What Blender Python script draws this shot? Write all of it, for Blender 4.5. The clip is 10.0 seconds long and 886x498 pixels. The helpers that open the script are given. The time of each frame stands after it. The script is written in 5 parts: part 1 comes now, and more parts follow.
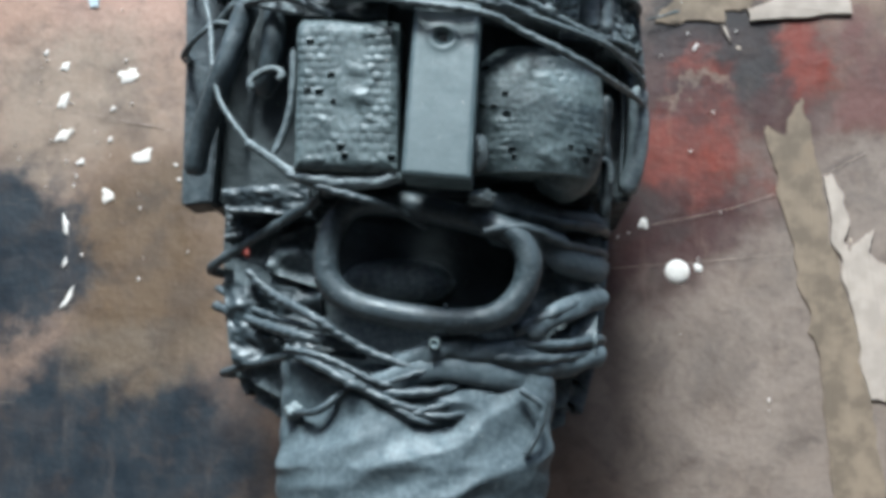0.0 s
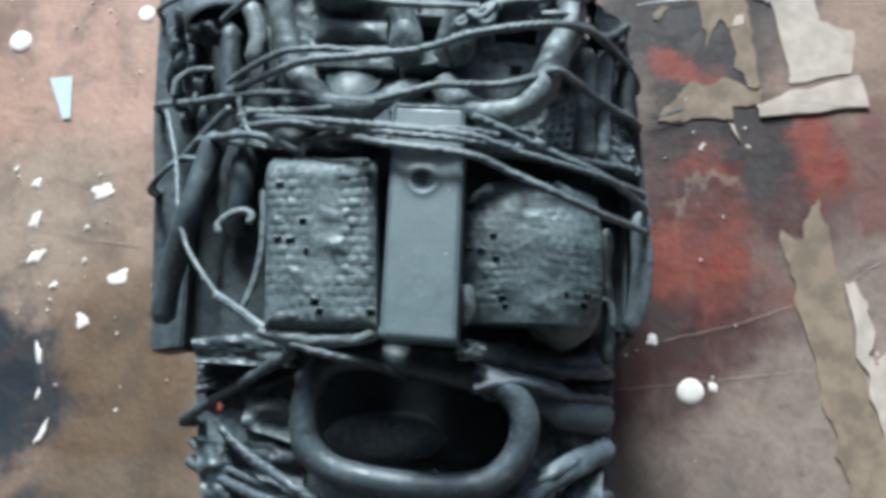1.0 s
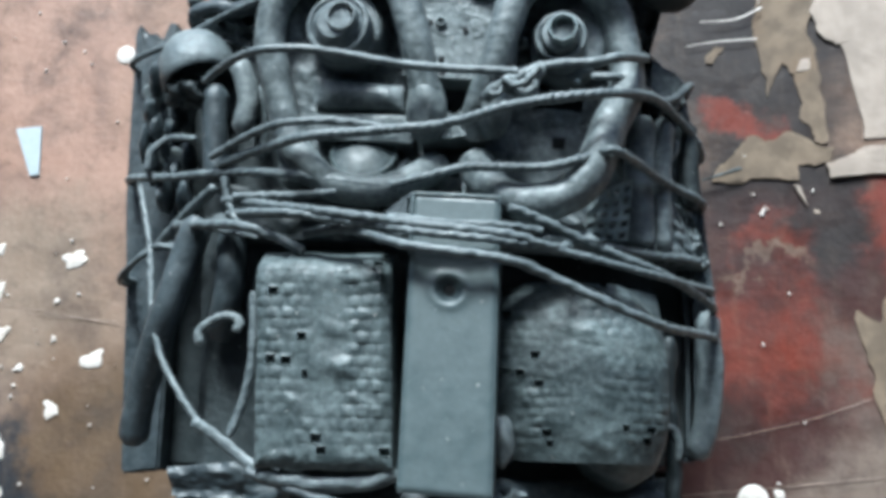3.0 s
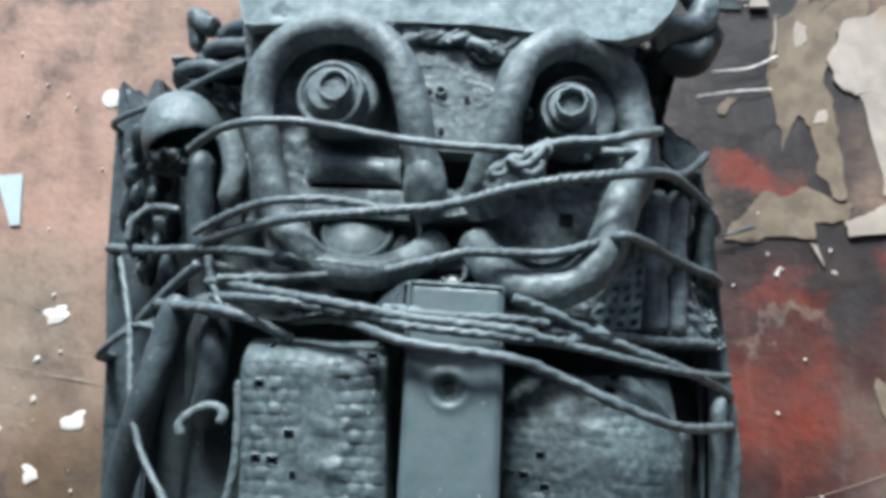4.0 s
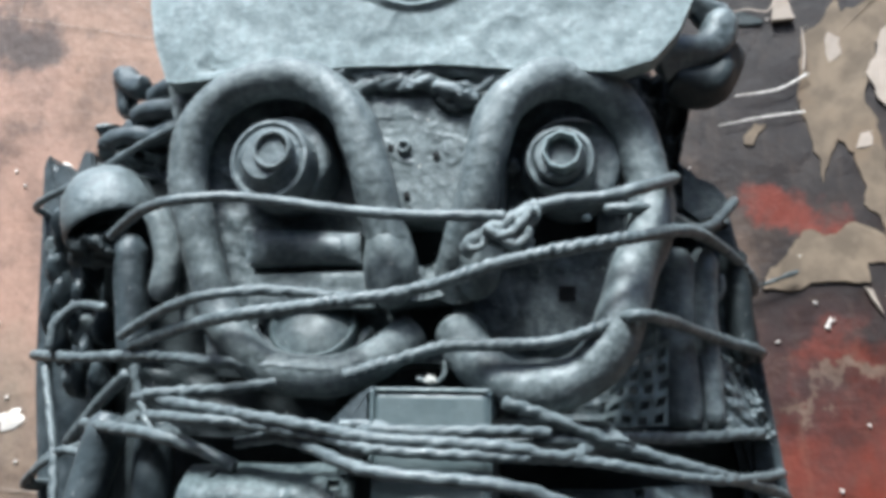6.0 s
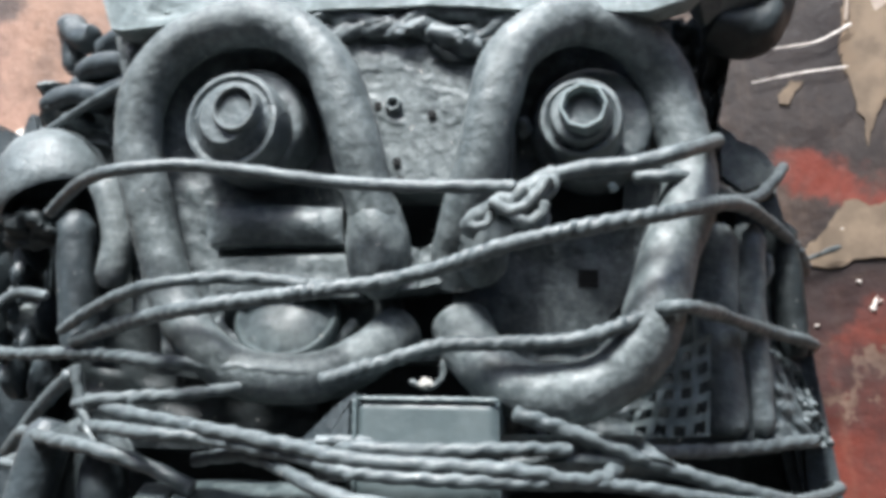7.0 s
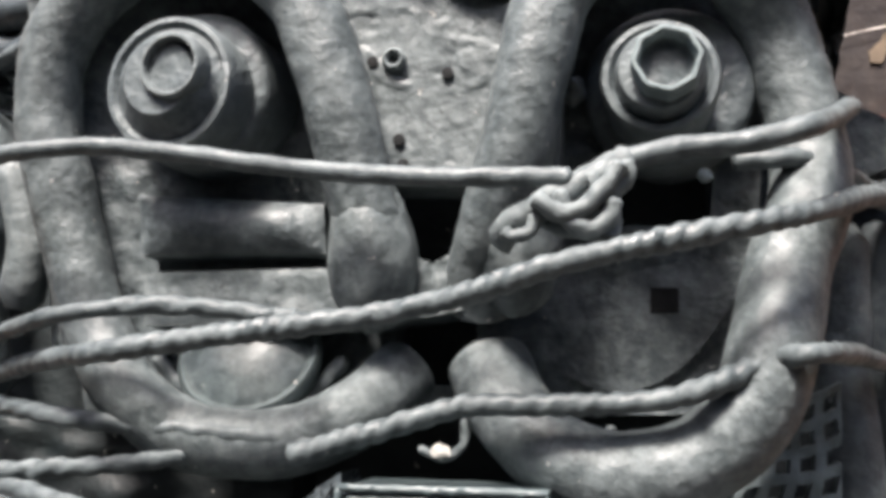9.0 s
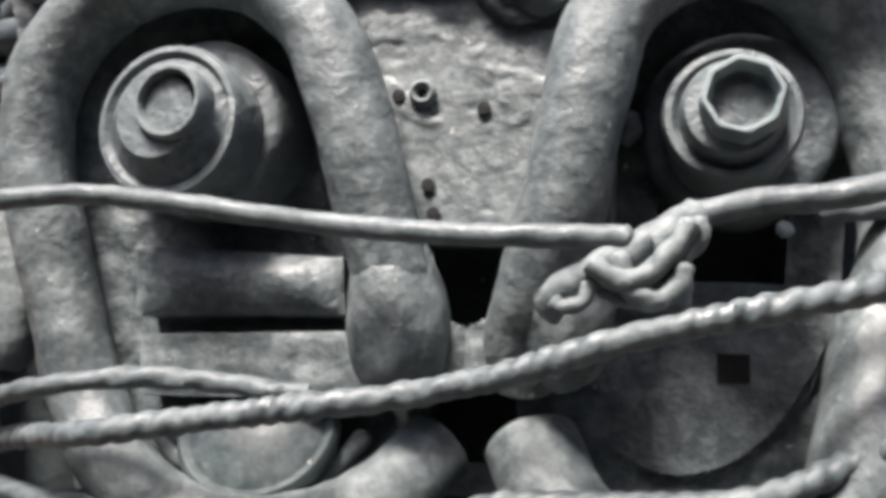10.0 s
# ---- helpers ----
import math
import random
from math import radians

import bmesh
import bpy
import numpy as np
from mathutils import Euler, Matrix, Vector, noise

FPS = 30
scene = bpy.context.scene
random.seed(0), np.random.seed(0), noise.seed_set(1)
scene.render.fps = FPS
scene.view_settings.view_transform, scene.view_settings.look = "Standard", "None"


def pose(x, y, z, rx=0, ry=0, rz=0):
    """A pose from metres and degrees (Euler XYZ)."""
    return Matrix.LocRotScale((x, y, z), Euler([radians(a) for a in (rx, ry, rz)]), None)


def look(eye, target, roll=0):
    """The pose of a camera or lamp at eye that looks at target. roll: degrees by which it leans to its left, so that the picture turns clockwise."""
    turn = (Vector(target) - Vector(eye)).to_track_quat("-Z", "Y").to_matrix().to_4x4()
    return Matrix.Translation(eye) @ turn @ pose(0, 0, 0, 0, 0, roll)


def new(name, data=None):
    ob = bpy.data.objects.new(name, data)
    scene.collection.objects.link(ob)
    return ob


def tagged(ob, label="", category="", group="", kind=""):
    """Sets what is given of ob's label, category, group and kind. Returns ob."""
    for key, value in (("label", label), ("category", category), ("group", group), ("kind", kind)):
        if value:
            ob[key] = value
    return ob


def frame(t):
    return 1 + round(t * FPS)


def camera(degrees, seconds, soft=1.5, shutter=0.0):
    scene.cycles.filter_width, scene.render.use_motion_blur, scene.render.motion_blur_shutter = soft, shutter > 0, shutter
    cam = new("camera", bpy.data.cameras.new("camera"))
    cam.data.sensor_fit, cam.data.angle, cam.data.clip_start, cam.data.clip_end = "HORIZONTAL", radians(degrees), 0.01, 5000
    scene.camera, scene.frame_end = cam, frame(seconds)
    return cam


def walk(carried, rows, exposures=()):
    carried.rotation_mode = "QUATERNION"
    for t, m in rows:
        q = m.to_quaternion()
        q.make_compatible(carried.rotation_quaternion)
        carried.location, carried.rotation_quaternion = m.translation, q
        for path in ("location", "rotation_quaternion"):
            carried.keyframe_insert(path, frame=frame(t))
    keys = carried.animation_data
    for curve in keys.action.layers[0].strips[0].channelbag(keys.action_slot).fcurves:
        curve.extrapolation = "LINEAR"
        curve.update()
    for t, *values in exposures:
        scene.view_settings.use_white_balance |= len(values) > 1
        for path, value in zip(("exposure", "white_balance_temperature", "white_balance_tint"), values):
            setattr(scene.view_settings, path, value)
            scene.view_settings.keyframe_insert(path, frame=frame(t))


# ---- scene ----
cam = camera(48.7, 10.0, soft=4.4)
PATH = [
    (0, (0.042, -0.84, 1.168), (-0.103, 1.125, 1.512), 0.5),
    (0.5, (0.051, -0.825, 1.216), (-0.111, 1.133, 1.591), -0.3),
    (1, (0.058, -0.799, 1.254), (-0.119, 1.152, 1.652), -0.9),
    (1.5, (0.048, -0.78, 1.267), (-0.128, 1.164, 1.705), -0.2),
    (2, (0.042, -0.754, 1.302), (-0.136, 1.195, 1.713), -0.9),
    (2.2, (0.042, -0.747, 1.313), (-0.131, 1.202, 1.727), -1.1),
    (3.3, (0.037, -0.7, 1.341), (-0.162, 1.25, 1.736), -0.5),
    (3.5, (0.039, -0.701, 1.35), (-0.163, 1.248, 1.752), -0.1),
    (4, (0.036, -0.682, 1.38), (-0.147, 1.269, 1.779), -0.6),
    (4.5, (0.045, -0.673, 1.402), (-0.151, 1.269, 1.835), -2.3),
    (5, (0.049, -0.648, 1.417), (-0.148, 1.281, 1.905), -3.6),
    (5.5, (0.052, -0.628, 1.415), (-0.156, 1.291, 1.94), -4.2),
    (5.7, (0.0532, -0.6174, 1.414), (-0.1691, 1.304, 1.9224), -4.06),
    (6.8, (0.0506, -0.5469, 1.4343), (-0.2152, 1.3913, 1.8501), -4.0),
    (7, (0.047, -0.538, 1.435), (-0.206, 1.403, 1.846), -4.1),
    (7.5, (0.05, -0.523, 1.448), (-0.208, 1.424, 1.821), -4.2),
    (8, (0.047, -0.51, 1.454), (-0.187, 1.44, 1.833), -3.9),
    (8.5, (0.04, -0.471, 1.458), (-0.19, 1.48, 1.832), -4.3),
    (9, (0.035, -0.451, 1.464), (-0.254, 1.496, 1.816), -4.1),
    (9.5, (0.035, -0.44, 1.473), (-0.281, 1.502, 1.829), -4.0),
    (10, (0.03, -0.424, 1.48), (-0.312, 1.511, 1.855), -3.7),
]
EXPOSURES = [(0.0, 1.35, 5500, -1), (5.5, 1.35, 5650, 1), (7.0, 1.55, 6150, 8), (8.5, 1.60, 6750, 13), (10.0, 1.60, 6850, 15)]
walk(cam, [(t, look(eye, target, roll)) for t, eye, target, roll in PATH], EXPOSURES)

# ---- light: open shade under a bright overcast sky ----
world = bpy.data.worlds.new("sky")
scene.world = world
world.use_nodes = True
wn = world.node_tree
sky = wn.nodes.new("ShaderNodeTexSky")
sky.sky_type = "NISHITA"
sky.sun_disc = False
sky.sun_elevation = radians(61)
sky.sun_rotation = radians(191)
sky.dust_density = 3.0
wn.links.new(sky.outputs[0], wn.nodes["Background"].inputs[0])
wn.nodes["Background"].inputs[1].default_value = 0.11
sun_data = bpy.data.lights.new("sun", "SUN")
sun_data.energy = 4.0
sun_data.angle = radians(16)
sun_data.color = (1.0, 0.97, 0.93)
sun = new("sun", sun_data)
sun.matrix_world = look((-0.10, -0.52, 2.95), (0, 0, 2.0))

# ---- materials ----


def lin(r, g, b):
    """Linear colour from 0..255 values."""
    return tuple(((c / 255 + 0.055) / 1.055) ** 2.4 if c > 10 else c / 255 / 12.92 for c in (r, g, b)) + (1.0,)


class Mat:
    """A small wrapper to write node materials in few lines."""

    def __init__(self, name):
        self.m = bpy.data.materials.new(name)
        self.m.use_nodes = True
        self.t = self.m.node_tree
        self.bsdf = self.t.nodes["Principled BSDF"]

    def n(self, kind, **inputs):
        node = self.t.nodes.new("ShaderNode" + kind)
        for key, value in inputs.items():
            self.set(node, key.replace("_", " "), value)
        return node

    def set(self, node, key, value):
        if isinstance(value, bpy.types.NodeSocket):
            self.t.links.new(value, node.inputs[key])
        else:
            node.inputs[key].default_value = value

    def noise(self, vec, scale, detail=4.0, rough=0.55, distortion=0.0):
        node = self.n("TexNoise", Scale=scale, Detail=detail, Roughness=rough, Distortion=distortion)
        if vec is not None:
            self.t.links.new(vec, node.inputs["Vector"])
        return node.outputs["Fac"]

    def ramp(self, fac, lo, hi, a=0.0, b=1.0):
        node = self.n("MapRange")
        node.interpolation_type = "SMOOTHSTEP"
        self.set(node, "Value", fac)
        for key, value in (("From Min", lo), ("From Max", hi), ("To Min", a), ("To Max", b)):
            node.inputs[key].default_value = value
        return node.outputs["Result"]

    def mix(self, fac, a, b, blend="MIX"):
        node = self.t.nodes.new("ShaderNodeMix")
        node.data_type, node.blend_type = "RGBA", blend
        for i, value in ((0, fac), (6, a), (7, b)):
            if isinstance(value, bpy.types.NodeSocket):
                self.t.links.new(value, node.inputs[i])
            else:
                node.inputs[i].default_value = value
        return node.outputs[2]

    def math(self, op, a, b=0.0):
        node = self.t.nodes.new("ShaderNodeMath")
        node.operation = op
        for i, value in ((0, a), (1, b)):
            if isinstance(value, bpy.types.NodeSocket):
                self.t.links.new(value, node.inputs[i])
            else:
                node.inputs[i].default_value = value
        return node.outputs[0]

    def bump(self, height, strength, distance, normal=None):
        node = self.n("Bump", Strength=strength, Distance=distance, Height=height)
        if normal is not None:
            self.t.links.new(normal, node.inputs["Normal"])
        return node.outputs["Normal"]

    def finish(self, colour, rough, normal=None, spec=0.5, metal=0.0):
        for key, value in (("Base Color", colour), ("Roughness", rough), ("Specular IOR Level", spec), ("Metallic", metal)):
            self.set(self.bsdf, key, value)
        if normal is not None:
            self.t.links.new(normal, self.bsdf.inputs["Normal"])
        return self.m


def black_paint(name, deep, dusty, dust=0.5, gloss=0.42, lumps=1.0, grain=1.0):
    """Brushed-on black paint over scrap: lumpy skin, grey dust and rubbed ridges."""
    m = Mat(name)
    p = m.n("NewGeometry").outputs["Position"]
    rubbed = m.ramp(m.n("NewGeometry").outputs["Pointiness"], 0.5, 0.58)
    patches = m.ramp(m.noise(p, 62, 6, 0.7), 0.36, 0.70)
    fine = m.ramp(m.noise(p, 260, 4, 0.65), 0.38, 0.68)
    cover = m.math("MULTIPLY", m.math("ADD", m.math("MULTIPLY", patches, 0.4), m.math("MULTIPLY", fine, 0.6)), dust)
    colour = m.mix(cover, deep, dusty)
    colour = m.mix(m.math("MULTIPLY", rubbed, 0.35), colour, dusty)
    # pale specks: white paint chips, and sparkle put into the colour
    chips_and_glints = m.ramp(m.noise(p, 420, 2, 0.5), 0.735, 0.765)
    colour = m.mix(m.math("MULTIPLY", chips_and_glints, 0.5), colour, lin(196, 192, 186))
    rough = m.ramp(m.noise(p, 90, 3), 0.3, 0.7, gloss - 0.04, gloss + 0.22)
    nrm = m.bump(m.noise(p, 110, 4, 0.55), 0.4 * lumps, 0.003)
    nrm = m.bump(m.noise(p, 340, 4, 0.6), 0.3 * grain, 0.0012, nrm)
    return m.finish(colour, rough, nrm, 0.5)


PAINT = black_paint("black_paint", lin(58, 66, 69), lin(126, 135, 137), 0.55, 0.42, 1.1, 1.9)
PAINT_PIPE = black_paint("black_paint_on_pipe", lin(62, 70, 72), lin(132, 140, 141), 0.58, 0.48, 0.7, 1.6)
# darker than black_paint; used on the flanks, ring and lower parts
PAINT_SIDE = black_paint("darker_black_paint", lin(34, 42, 46), lin(88, 97, 101), 0.5, 0.4, 0.7)
PAINT_CORD = black_paint("black_paint_on_cord", lin(42, 50, 53), lin(116, 125, 127), 0.62, 0.45, 0.5)
PAINT_PLATE = black_paint("grey_worn_plate", lin(95, 106, 108), lin(139, 151, 152), 0.7, 0.5, 0.6, 0.8)
PAINT_BAR = black_paint("black_paint_on_bar", lin(61, 72, 74), lin(99, 111, 113), 0.18, 0.42, 0.1, 0.5)
# darkest version of the paint: shade of recesses is put into its colour
PAINT_DEEP = black_paint("black_paint_and_recess_shade", lin(21, 29, 31), lin(55, 64, 66), 0.35, 0.55)
PAINT_GRID = black_paint("black_paint_on_mesh", lin(43, 53, 55), lin(113, 124, 125), 0.6, 0.48, 0.6)
PAINT_CLOTH = black_paint("black_paint_on_cloth", lin(53, 63, 68), lin(108, 118, 122), 0.5, 0.58, 0.6, 0.4)
PAINT_GLOSS = black_paint("glossy_black_paint", lin(45, 54, 56), lin(107, 118, 119), 0.5, 0.34, 0.4, 0.5)


def plain(name, colour, rough=0.6, amount=0.25, scale=120.0, bump=0.3):
    m = Mat(name)
    p = m.n("NewGeometry").outputs["Position"]
    dark = tuple(c * (1 - amount) for c in colour[:3]) + (1.0,)
    soil = tuple(c * f for c, f in zip(colour[:3], (0.62, 0.52, 0.42))) + (1.0,)
    c = m.mix(m.ramp(m.noise(p, scale), 0.35, 0.65), dark, colour)
    c = m.mix(m.ramp(m.noise(p, scale * 0.25, 5, 0.65), 0.55, 0.72, 0.0, 0.75), c, soil)
    return m.finish(c, rough, m.bump(m.noise(p, scale * 2.5), bump, 0.001))


# near-black that paints in the shade of holes on solid pieces
HOLE = plain("hole_shade_black", lin(10, 12, 14), 0.9)
PAPER_WHITE = plain("torn_pale_paper", lin(164, 150, 138), 0.85, 0.2, 60)
PAPER_KRAFT = plain("torn_brown_paper", lin(122, 106, 89), 0.85, 0.4, 45)
FLECK_WHITE = plain("white_paint_fleck", lin(214, 206, 198), 0.6, 0.12, 160)
FLECK_BLUE = plain("pale_blue_fleck", lin(176, 186, 190), 0.5, 0.1, 90)
SCRATCH = plain("scraped_paint", lin(168, 150, 136), 0.7, 0.5, 90)
RED_BIT = plain("red_plastic", lin(112, 44, 34), 0.5)
STEEL = plain("bare_bright_metal", lin(190, 188, 182), 0.35, 0.2)


def wall_material():
    m = Mat("layered_wall_paint")
    geo = m.n("NewGeometry").outputs["Position"]
    warp = m.n("TexNoise", Scale=9.0, Detail=6.0, Roughness=0.68)
    m.t.links.new(geo, warp.inputs["Vector"])
    off = m.n("VectorMath")
    off.operation = "MULTIPLY_ADD"
    m.t.links.new(warp.outputs["Color"], off.inputs[0])
    off.inputs[1].default_value, off.inputs[2].default_value = (0.17, 0.0, 0.17), (-0.085, 0.0, -0.085)
    add = m.n("VectorMath")
    m.t.links.new(geo, add.inputs[0])
    m.t.links.new(off.outputs[0], add.inputs[1])
    pos = add.outputs[0]
    streak = m.n("Mapping")
    m.t.links.new(geo, streak.inputs["Vector"])
    streak.inputs["Scale"].default_value = (9.0, 1.0, 1.6)
    base = m.mix(m.ramp(m.noise(geo, 5, 5, 0.6), 0.35, 0.65), lin(98, 80, 68), lin(134, 111, 96))
    colour = base
    for (x, _, z), rx, rz, soft, tint in WALL_PATCHES:
        sub = m.n("VectorMath")
        sub.operation = "SUBTRACT"
        m.t.links.new(pos, sub.inputs[0])
        sub.inputs[1].default_value = (x, 0, z)
        mul = m.n("VectorMath")
        mul.operation = "MULTIPLY"
        m.t.links.new(sub.outputs[0], mul.inputs[0])
        mul.inputs[1].default_value = (1 / rx, 0, 1 / rz)
        length = m.n("VectorMath")
        length.operation = "LENGTH"
        m.t.links.new(mul.outputs[0], length.inputs[0])
        colour = m.mix(m.ramp(length.outputs["Value"], 1.0 + soft, 1.0 - soft), colour, tint)
    mottle = m.ramp(m.noise(geo, 21, 5, 0.62, 0.4), 0.44, 0.66, 0.0, 0.5)
    colour = m.mix(mottle, colour, m.mix(0.72, colour, lin(52, 44, 42)))
    wipe = m.n("Mapping")
    m.t.links.new(geo, wipe.inputs["Vector"])
    wipe.inputs["Scale"].default_value = (2.0, 1.0, 14.0)
    wipe.inputs["Rotation"].default_value = (0.0, 0.25, 0.0)
    scuffs = m.math("MULTIPLY", m.ramp(m.noise(wipe.outputs[0], 9, 6, 0.75), 0.56, 0.74), m.ramp(m.noise(geo, 7, 3), 0.48, 0.64, 0.0, 0.24))
    colour = m.mix(scuffs, colour, lin(186, 166, 148))
    worn = m.ramp(m.noise(streak.outputs[0], 6, 6, 0.7), 0.52, 0.72, 0.0, 0.12)
    colour = m.mix(worn, colour, lin(150, 128, 112))
    soot = m.ramp(m.noise(geo, 16, 6, 0.7, 0.6), 0.52, 0.74, 0.0, 0.6)
    colour = m.mix(soot, colour, lin(58, 50, 46))
    grit = m.ramp(m.noise(geo, 240, 3, 0.6), 0.3, 0.75, 0.93, 1.06)
    colour = m.mix(1.0, colour, grit, "MULTIPLY")
    stain = m.ramp(m.noise(geo, 48, 6, 0.72, 0.8), 0.50, 0.72, 0.0, 0.4)
    colour = m.mix(stain, colour, lin(72, 58, 50))
    speck = m.ramp(m.noise(geo, 60, 2, 0.5), 0.755, 0.775, 0.0, 0.7)
    colour = m.mix(speck, colour, lin(190, 172, 154))
    rough = m.ramp(m.noise(geo, 30, 4), 0.3, 0.7, 0.42, 0.7)
    nrm = m.bump(m.noise(geo, 20, 6, 0.65), 0.4, 0.006)
    nrm = m.bump(m.noise(geo, 220, 4, 0.6), 0.25, 0.001, nrm)
    return m.finish(colour, rough, nrm, 0.4)


RED, BRIGHT, DARK, BROWN = lin(58, 32, 29), lin(104, 46, 34), lin(28, 35, 42), lin(38, 32, 31)
GREY, PINK, OCHRE, PALE = lin(122, 108, 98), lin(148, 118, 101), lin(92, 74, 56), lin(134, 116, 101)
WALL_PATCHES = [
    ((-0.4067, 0.0000, 1.5217), 0.16, 0.12, 0.4, PINK),
    ((-0.2879, 0.0000, 1.7330), 0.13, 0.17, 0.35, PINK),
    ((-0.3252, 0.0000, 1.5757), 0.05, 0.2, 0.4, lin(156, 124, 108)),
    ((-0.3629, 0.0000, 1.4492), 0.10, 0.07, 0.5, PALE),
    ((-0.2891, 0.0000, 1.2962), 0.08, 0.11, 0.4, OCHRE),
    ((-0.4170, 0.0000, 1.3275), 0.07, 0.085, 0.22, DARK),
    ((-0.3235, 0.0000, 1.1286), 0.15, 0.10, 0.25, DARK),
    ((-0.2898, 0.0000, 1.2260), 0.07, 0.035, 0.5, lin(96, 82, 68)),
    ((0.2013, 0.0000, 1.6657), 0.09, 0.13, 0.3, BROWN),
    ((0.2084, 0.0000, 1.5088), 0.07, 0.04, 0.35, BROWN),
    ((0.2282, 0.0000, 1.3893), 0.14, 0.11, 0.3, RED),
    ((0.1568, 0.0000, 1.2563), 0.06, 0.08, 0.4, RED),
    ((0.2811, 0.0000, 1.4862), 0.035, 0.028, 0.4, BRIGHT),
    ((0.2119, 0.0000, 1.4692), 0.022, 0.02, 0.5, BRIGHT),
    ((0.1948, 0.0000, 1.3998), 0.06, 0.035, 0.5, BRIGHT),
    ((0.2024, 0.0000, 1.5654), 0.022, 0.016, 0.5, BRIGHT),
    ((0.2367, 0.0000, 1.4766), 0.03, 0.03, 0.5, BROWN),
    ((0.2194, 0.0000, 1.1716), 0.14, 0.12, 0.3, GREY),
    ((0.3279, 0.0000, 1.2282), 0.10, 0.2, 0.3, GREY),
    ((0.3519, 0.0000, 1.4590), 0.03, 0.05, 0.4, lin(92, 62, 56)),
    ((0.2015, 0.0000, 1.4504), 0.020, 0.005, 0.5, lin(104, 84, 72)),
    ((-0.3196, 0.0000, 1.7411), 0.03, 0.02, 0.5, lin(92, 78, 72)),
]
WALL = wall_material()


def ground_material():
    m = Mat("grey_concrete")
    p = m.n("NewGeometry").outputs["Position"]
    c = m.mix(m.ramp(m.noise(p, 3, 6, 0.6), 0.35, 0.65), lin(70, 67, 64), lin(92, 88, 84))
    return m.finish(c, 0.85, m.bump(m.noise(p, 60, 5), 0.4, 0.004))


GROUND = ground_material()

# ---- mesh helpers ----


def link_mesh(name, bm, material, smooth=True):
    bmesh.ops.recalc_face_normals(bm, faces=bm.faces)
    me = bpy.data.meshes.new(name)
    bm.to_mesh(me)
    bm.free()
    me.materials.append(material)
    if smooth:
        me.polygons.foreach_set("use_smooth", [True] * len(me.polygons))
        me.set_sharp_from_angle(angle=radians(48))
    return new(name, me)


def part(name, bm, material, parent, label="", smooth=True):
    ob = link_mesh(name, bm, material, smooth)
    ob.parent = parent
    top = parent
    while top.parent:
        top = top.parent
    ob.matrix_parent_inverse = Matrix.Translation(-top.location) if parent == top else Matrix.Identity(4)
    if label:
        tagged(ob, label)
    return ob


def smooth_path(pts, steps, closed=False):
    """Catmull-Rom through the points."""
    p = [Vector(q) for q in pts]
    n, out = len(p), []
    for i in range(n if closed else n - 1):
        if closed:
            a, b, c, d = p[i - 1], p[i], p[(i + 1) % n], p[(i + 2) % n]
        else:
            b, c = p[i], p[i + 1]
            a, d = (p[i - 1] if i else b * 2 - c), (p[i + 2] if i + 2 < n else c * 2 - b)
        for k in range(steps):
            t = k / steps
            out.append(0.5 * (2 * b + (c - a) * t + (2 * a - 5 * b + 4 * c - d) * t * t + (3 * b - a - 3 * c + d) * t ** 3))
    if not closed:
        out.append(p[-1])
    return out


def tube_mesh(pts, r, twist=0.0, closed=False, sides=14, lump=0.06, flat=1.0, steps=0, taper=None, seed=0.0, wrap=0.0):
    """A hose or cord along the points; twist: turns of its two strands per metre."""
    rough_len = sum((Vector(a) - Vector(b)).length for a, b in zip(pts, pts[1:]))
    steps = steps or max(4, min(40, int(rough_len / max(1, len(pts) - 1) / (r * (0.35 if twist else 0.6)))))
    path = smooth_path(pts, steps, closed)
    n, bm, rings, run = len(path), bmesh.new(), [], 0.0
    up = Vector((0, -1, 0))
    for i, c in enumerate(path):
        ahead = path[(i + 1) % n] if closed or i + 1 < n else c
        back = path[i - 1] if closed or i else c
        d = (ahead - back).normalized()
        if i:
            run += (c - path[i - 1]).length
        side = d.cross(up)
        side = side.normalized() if side.length > 0.05 else Vector((1, 0, 0))
        front = side.cross(d).normalized()
        scale = 1.0
        if taper:
            scale = taper[0] + (taper[1] - taper[0]) * i / (n - 1)
        if not closed and i in (0, n - 1):
            scale *= 0.55
        ring = []
        for k in range(sides):
            a = 2 * math.pi * k / sides
            rr = r * scale * (1 + lump * noise.noise(c * (0.55 / r) + Vector((math.cos(a), math.sin(a), seed)) * 0.9))
            if wrap:
                rr *= 1 + wrap * noise.noise(Vector((run * 260 + 0.8 * math.sin(a + seed), math.cos(a), seed)))
            if twist:
                rr *= 0.88 + (0.17 + 0.16 * noise.noise(Vector((run * 60, seed, 0)))) * abs(math.cos(a - (run + 0.004 * noise.noise(Vector((run * 40, 3, seed)))) * twist * math.pi * 3.2))
            ring.append(bm.verts.new(c + side * math.cos(a) * rr + front * math.sin(a) * rr * flat))
        rings.append(ring)
    for i in range(n if closed else n - 1):
        for k in range(sides):
            bm.faces.new((rings[i][k], rings[i][(k + 1) % sides], rings[(i + 1) % n][(k + 1) % sides], rings[(i + 1) % n][k]))
    if not closed:
        bm.faces.new(rings[0])
        bm.faces.new(rings[-1])
    return bm


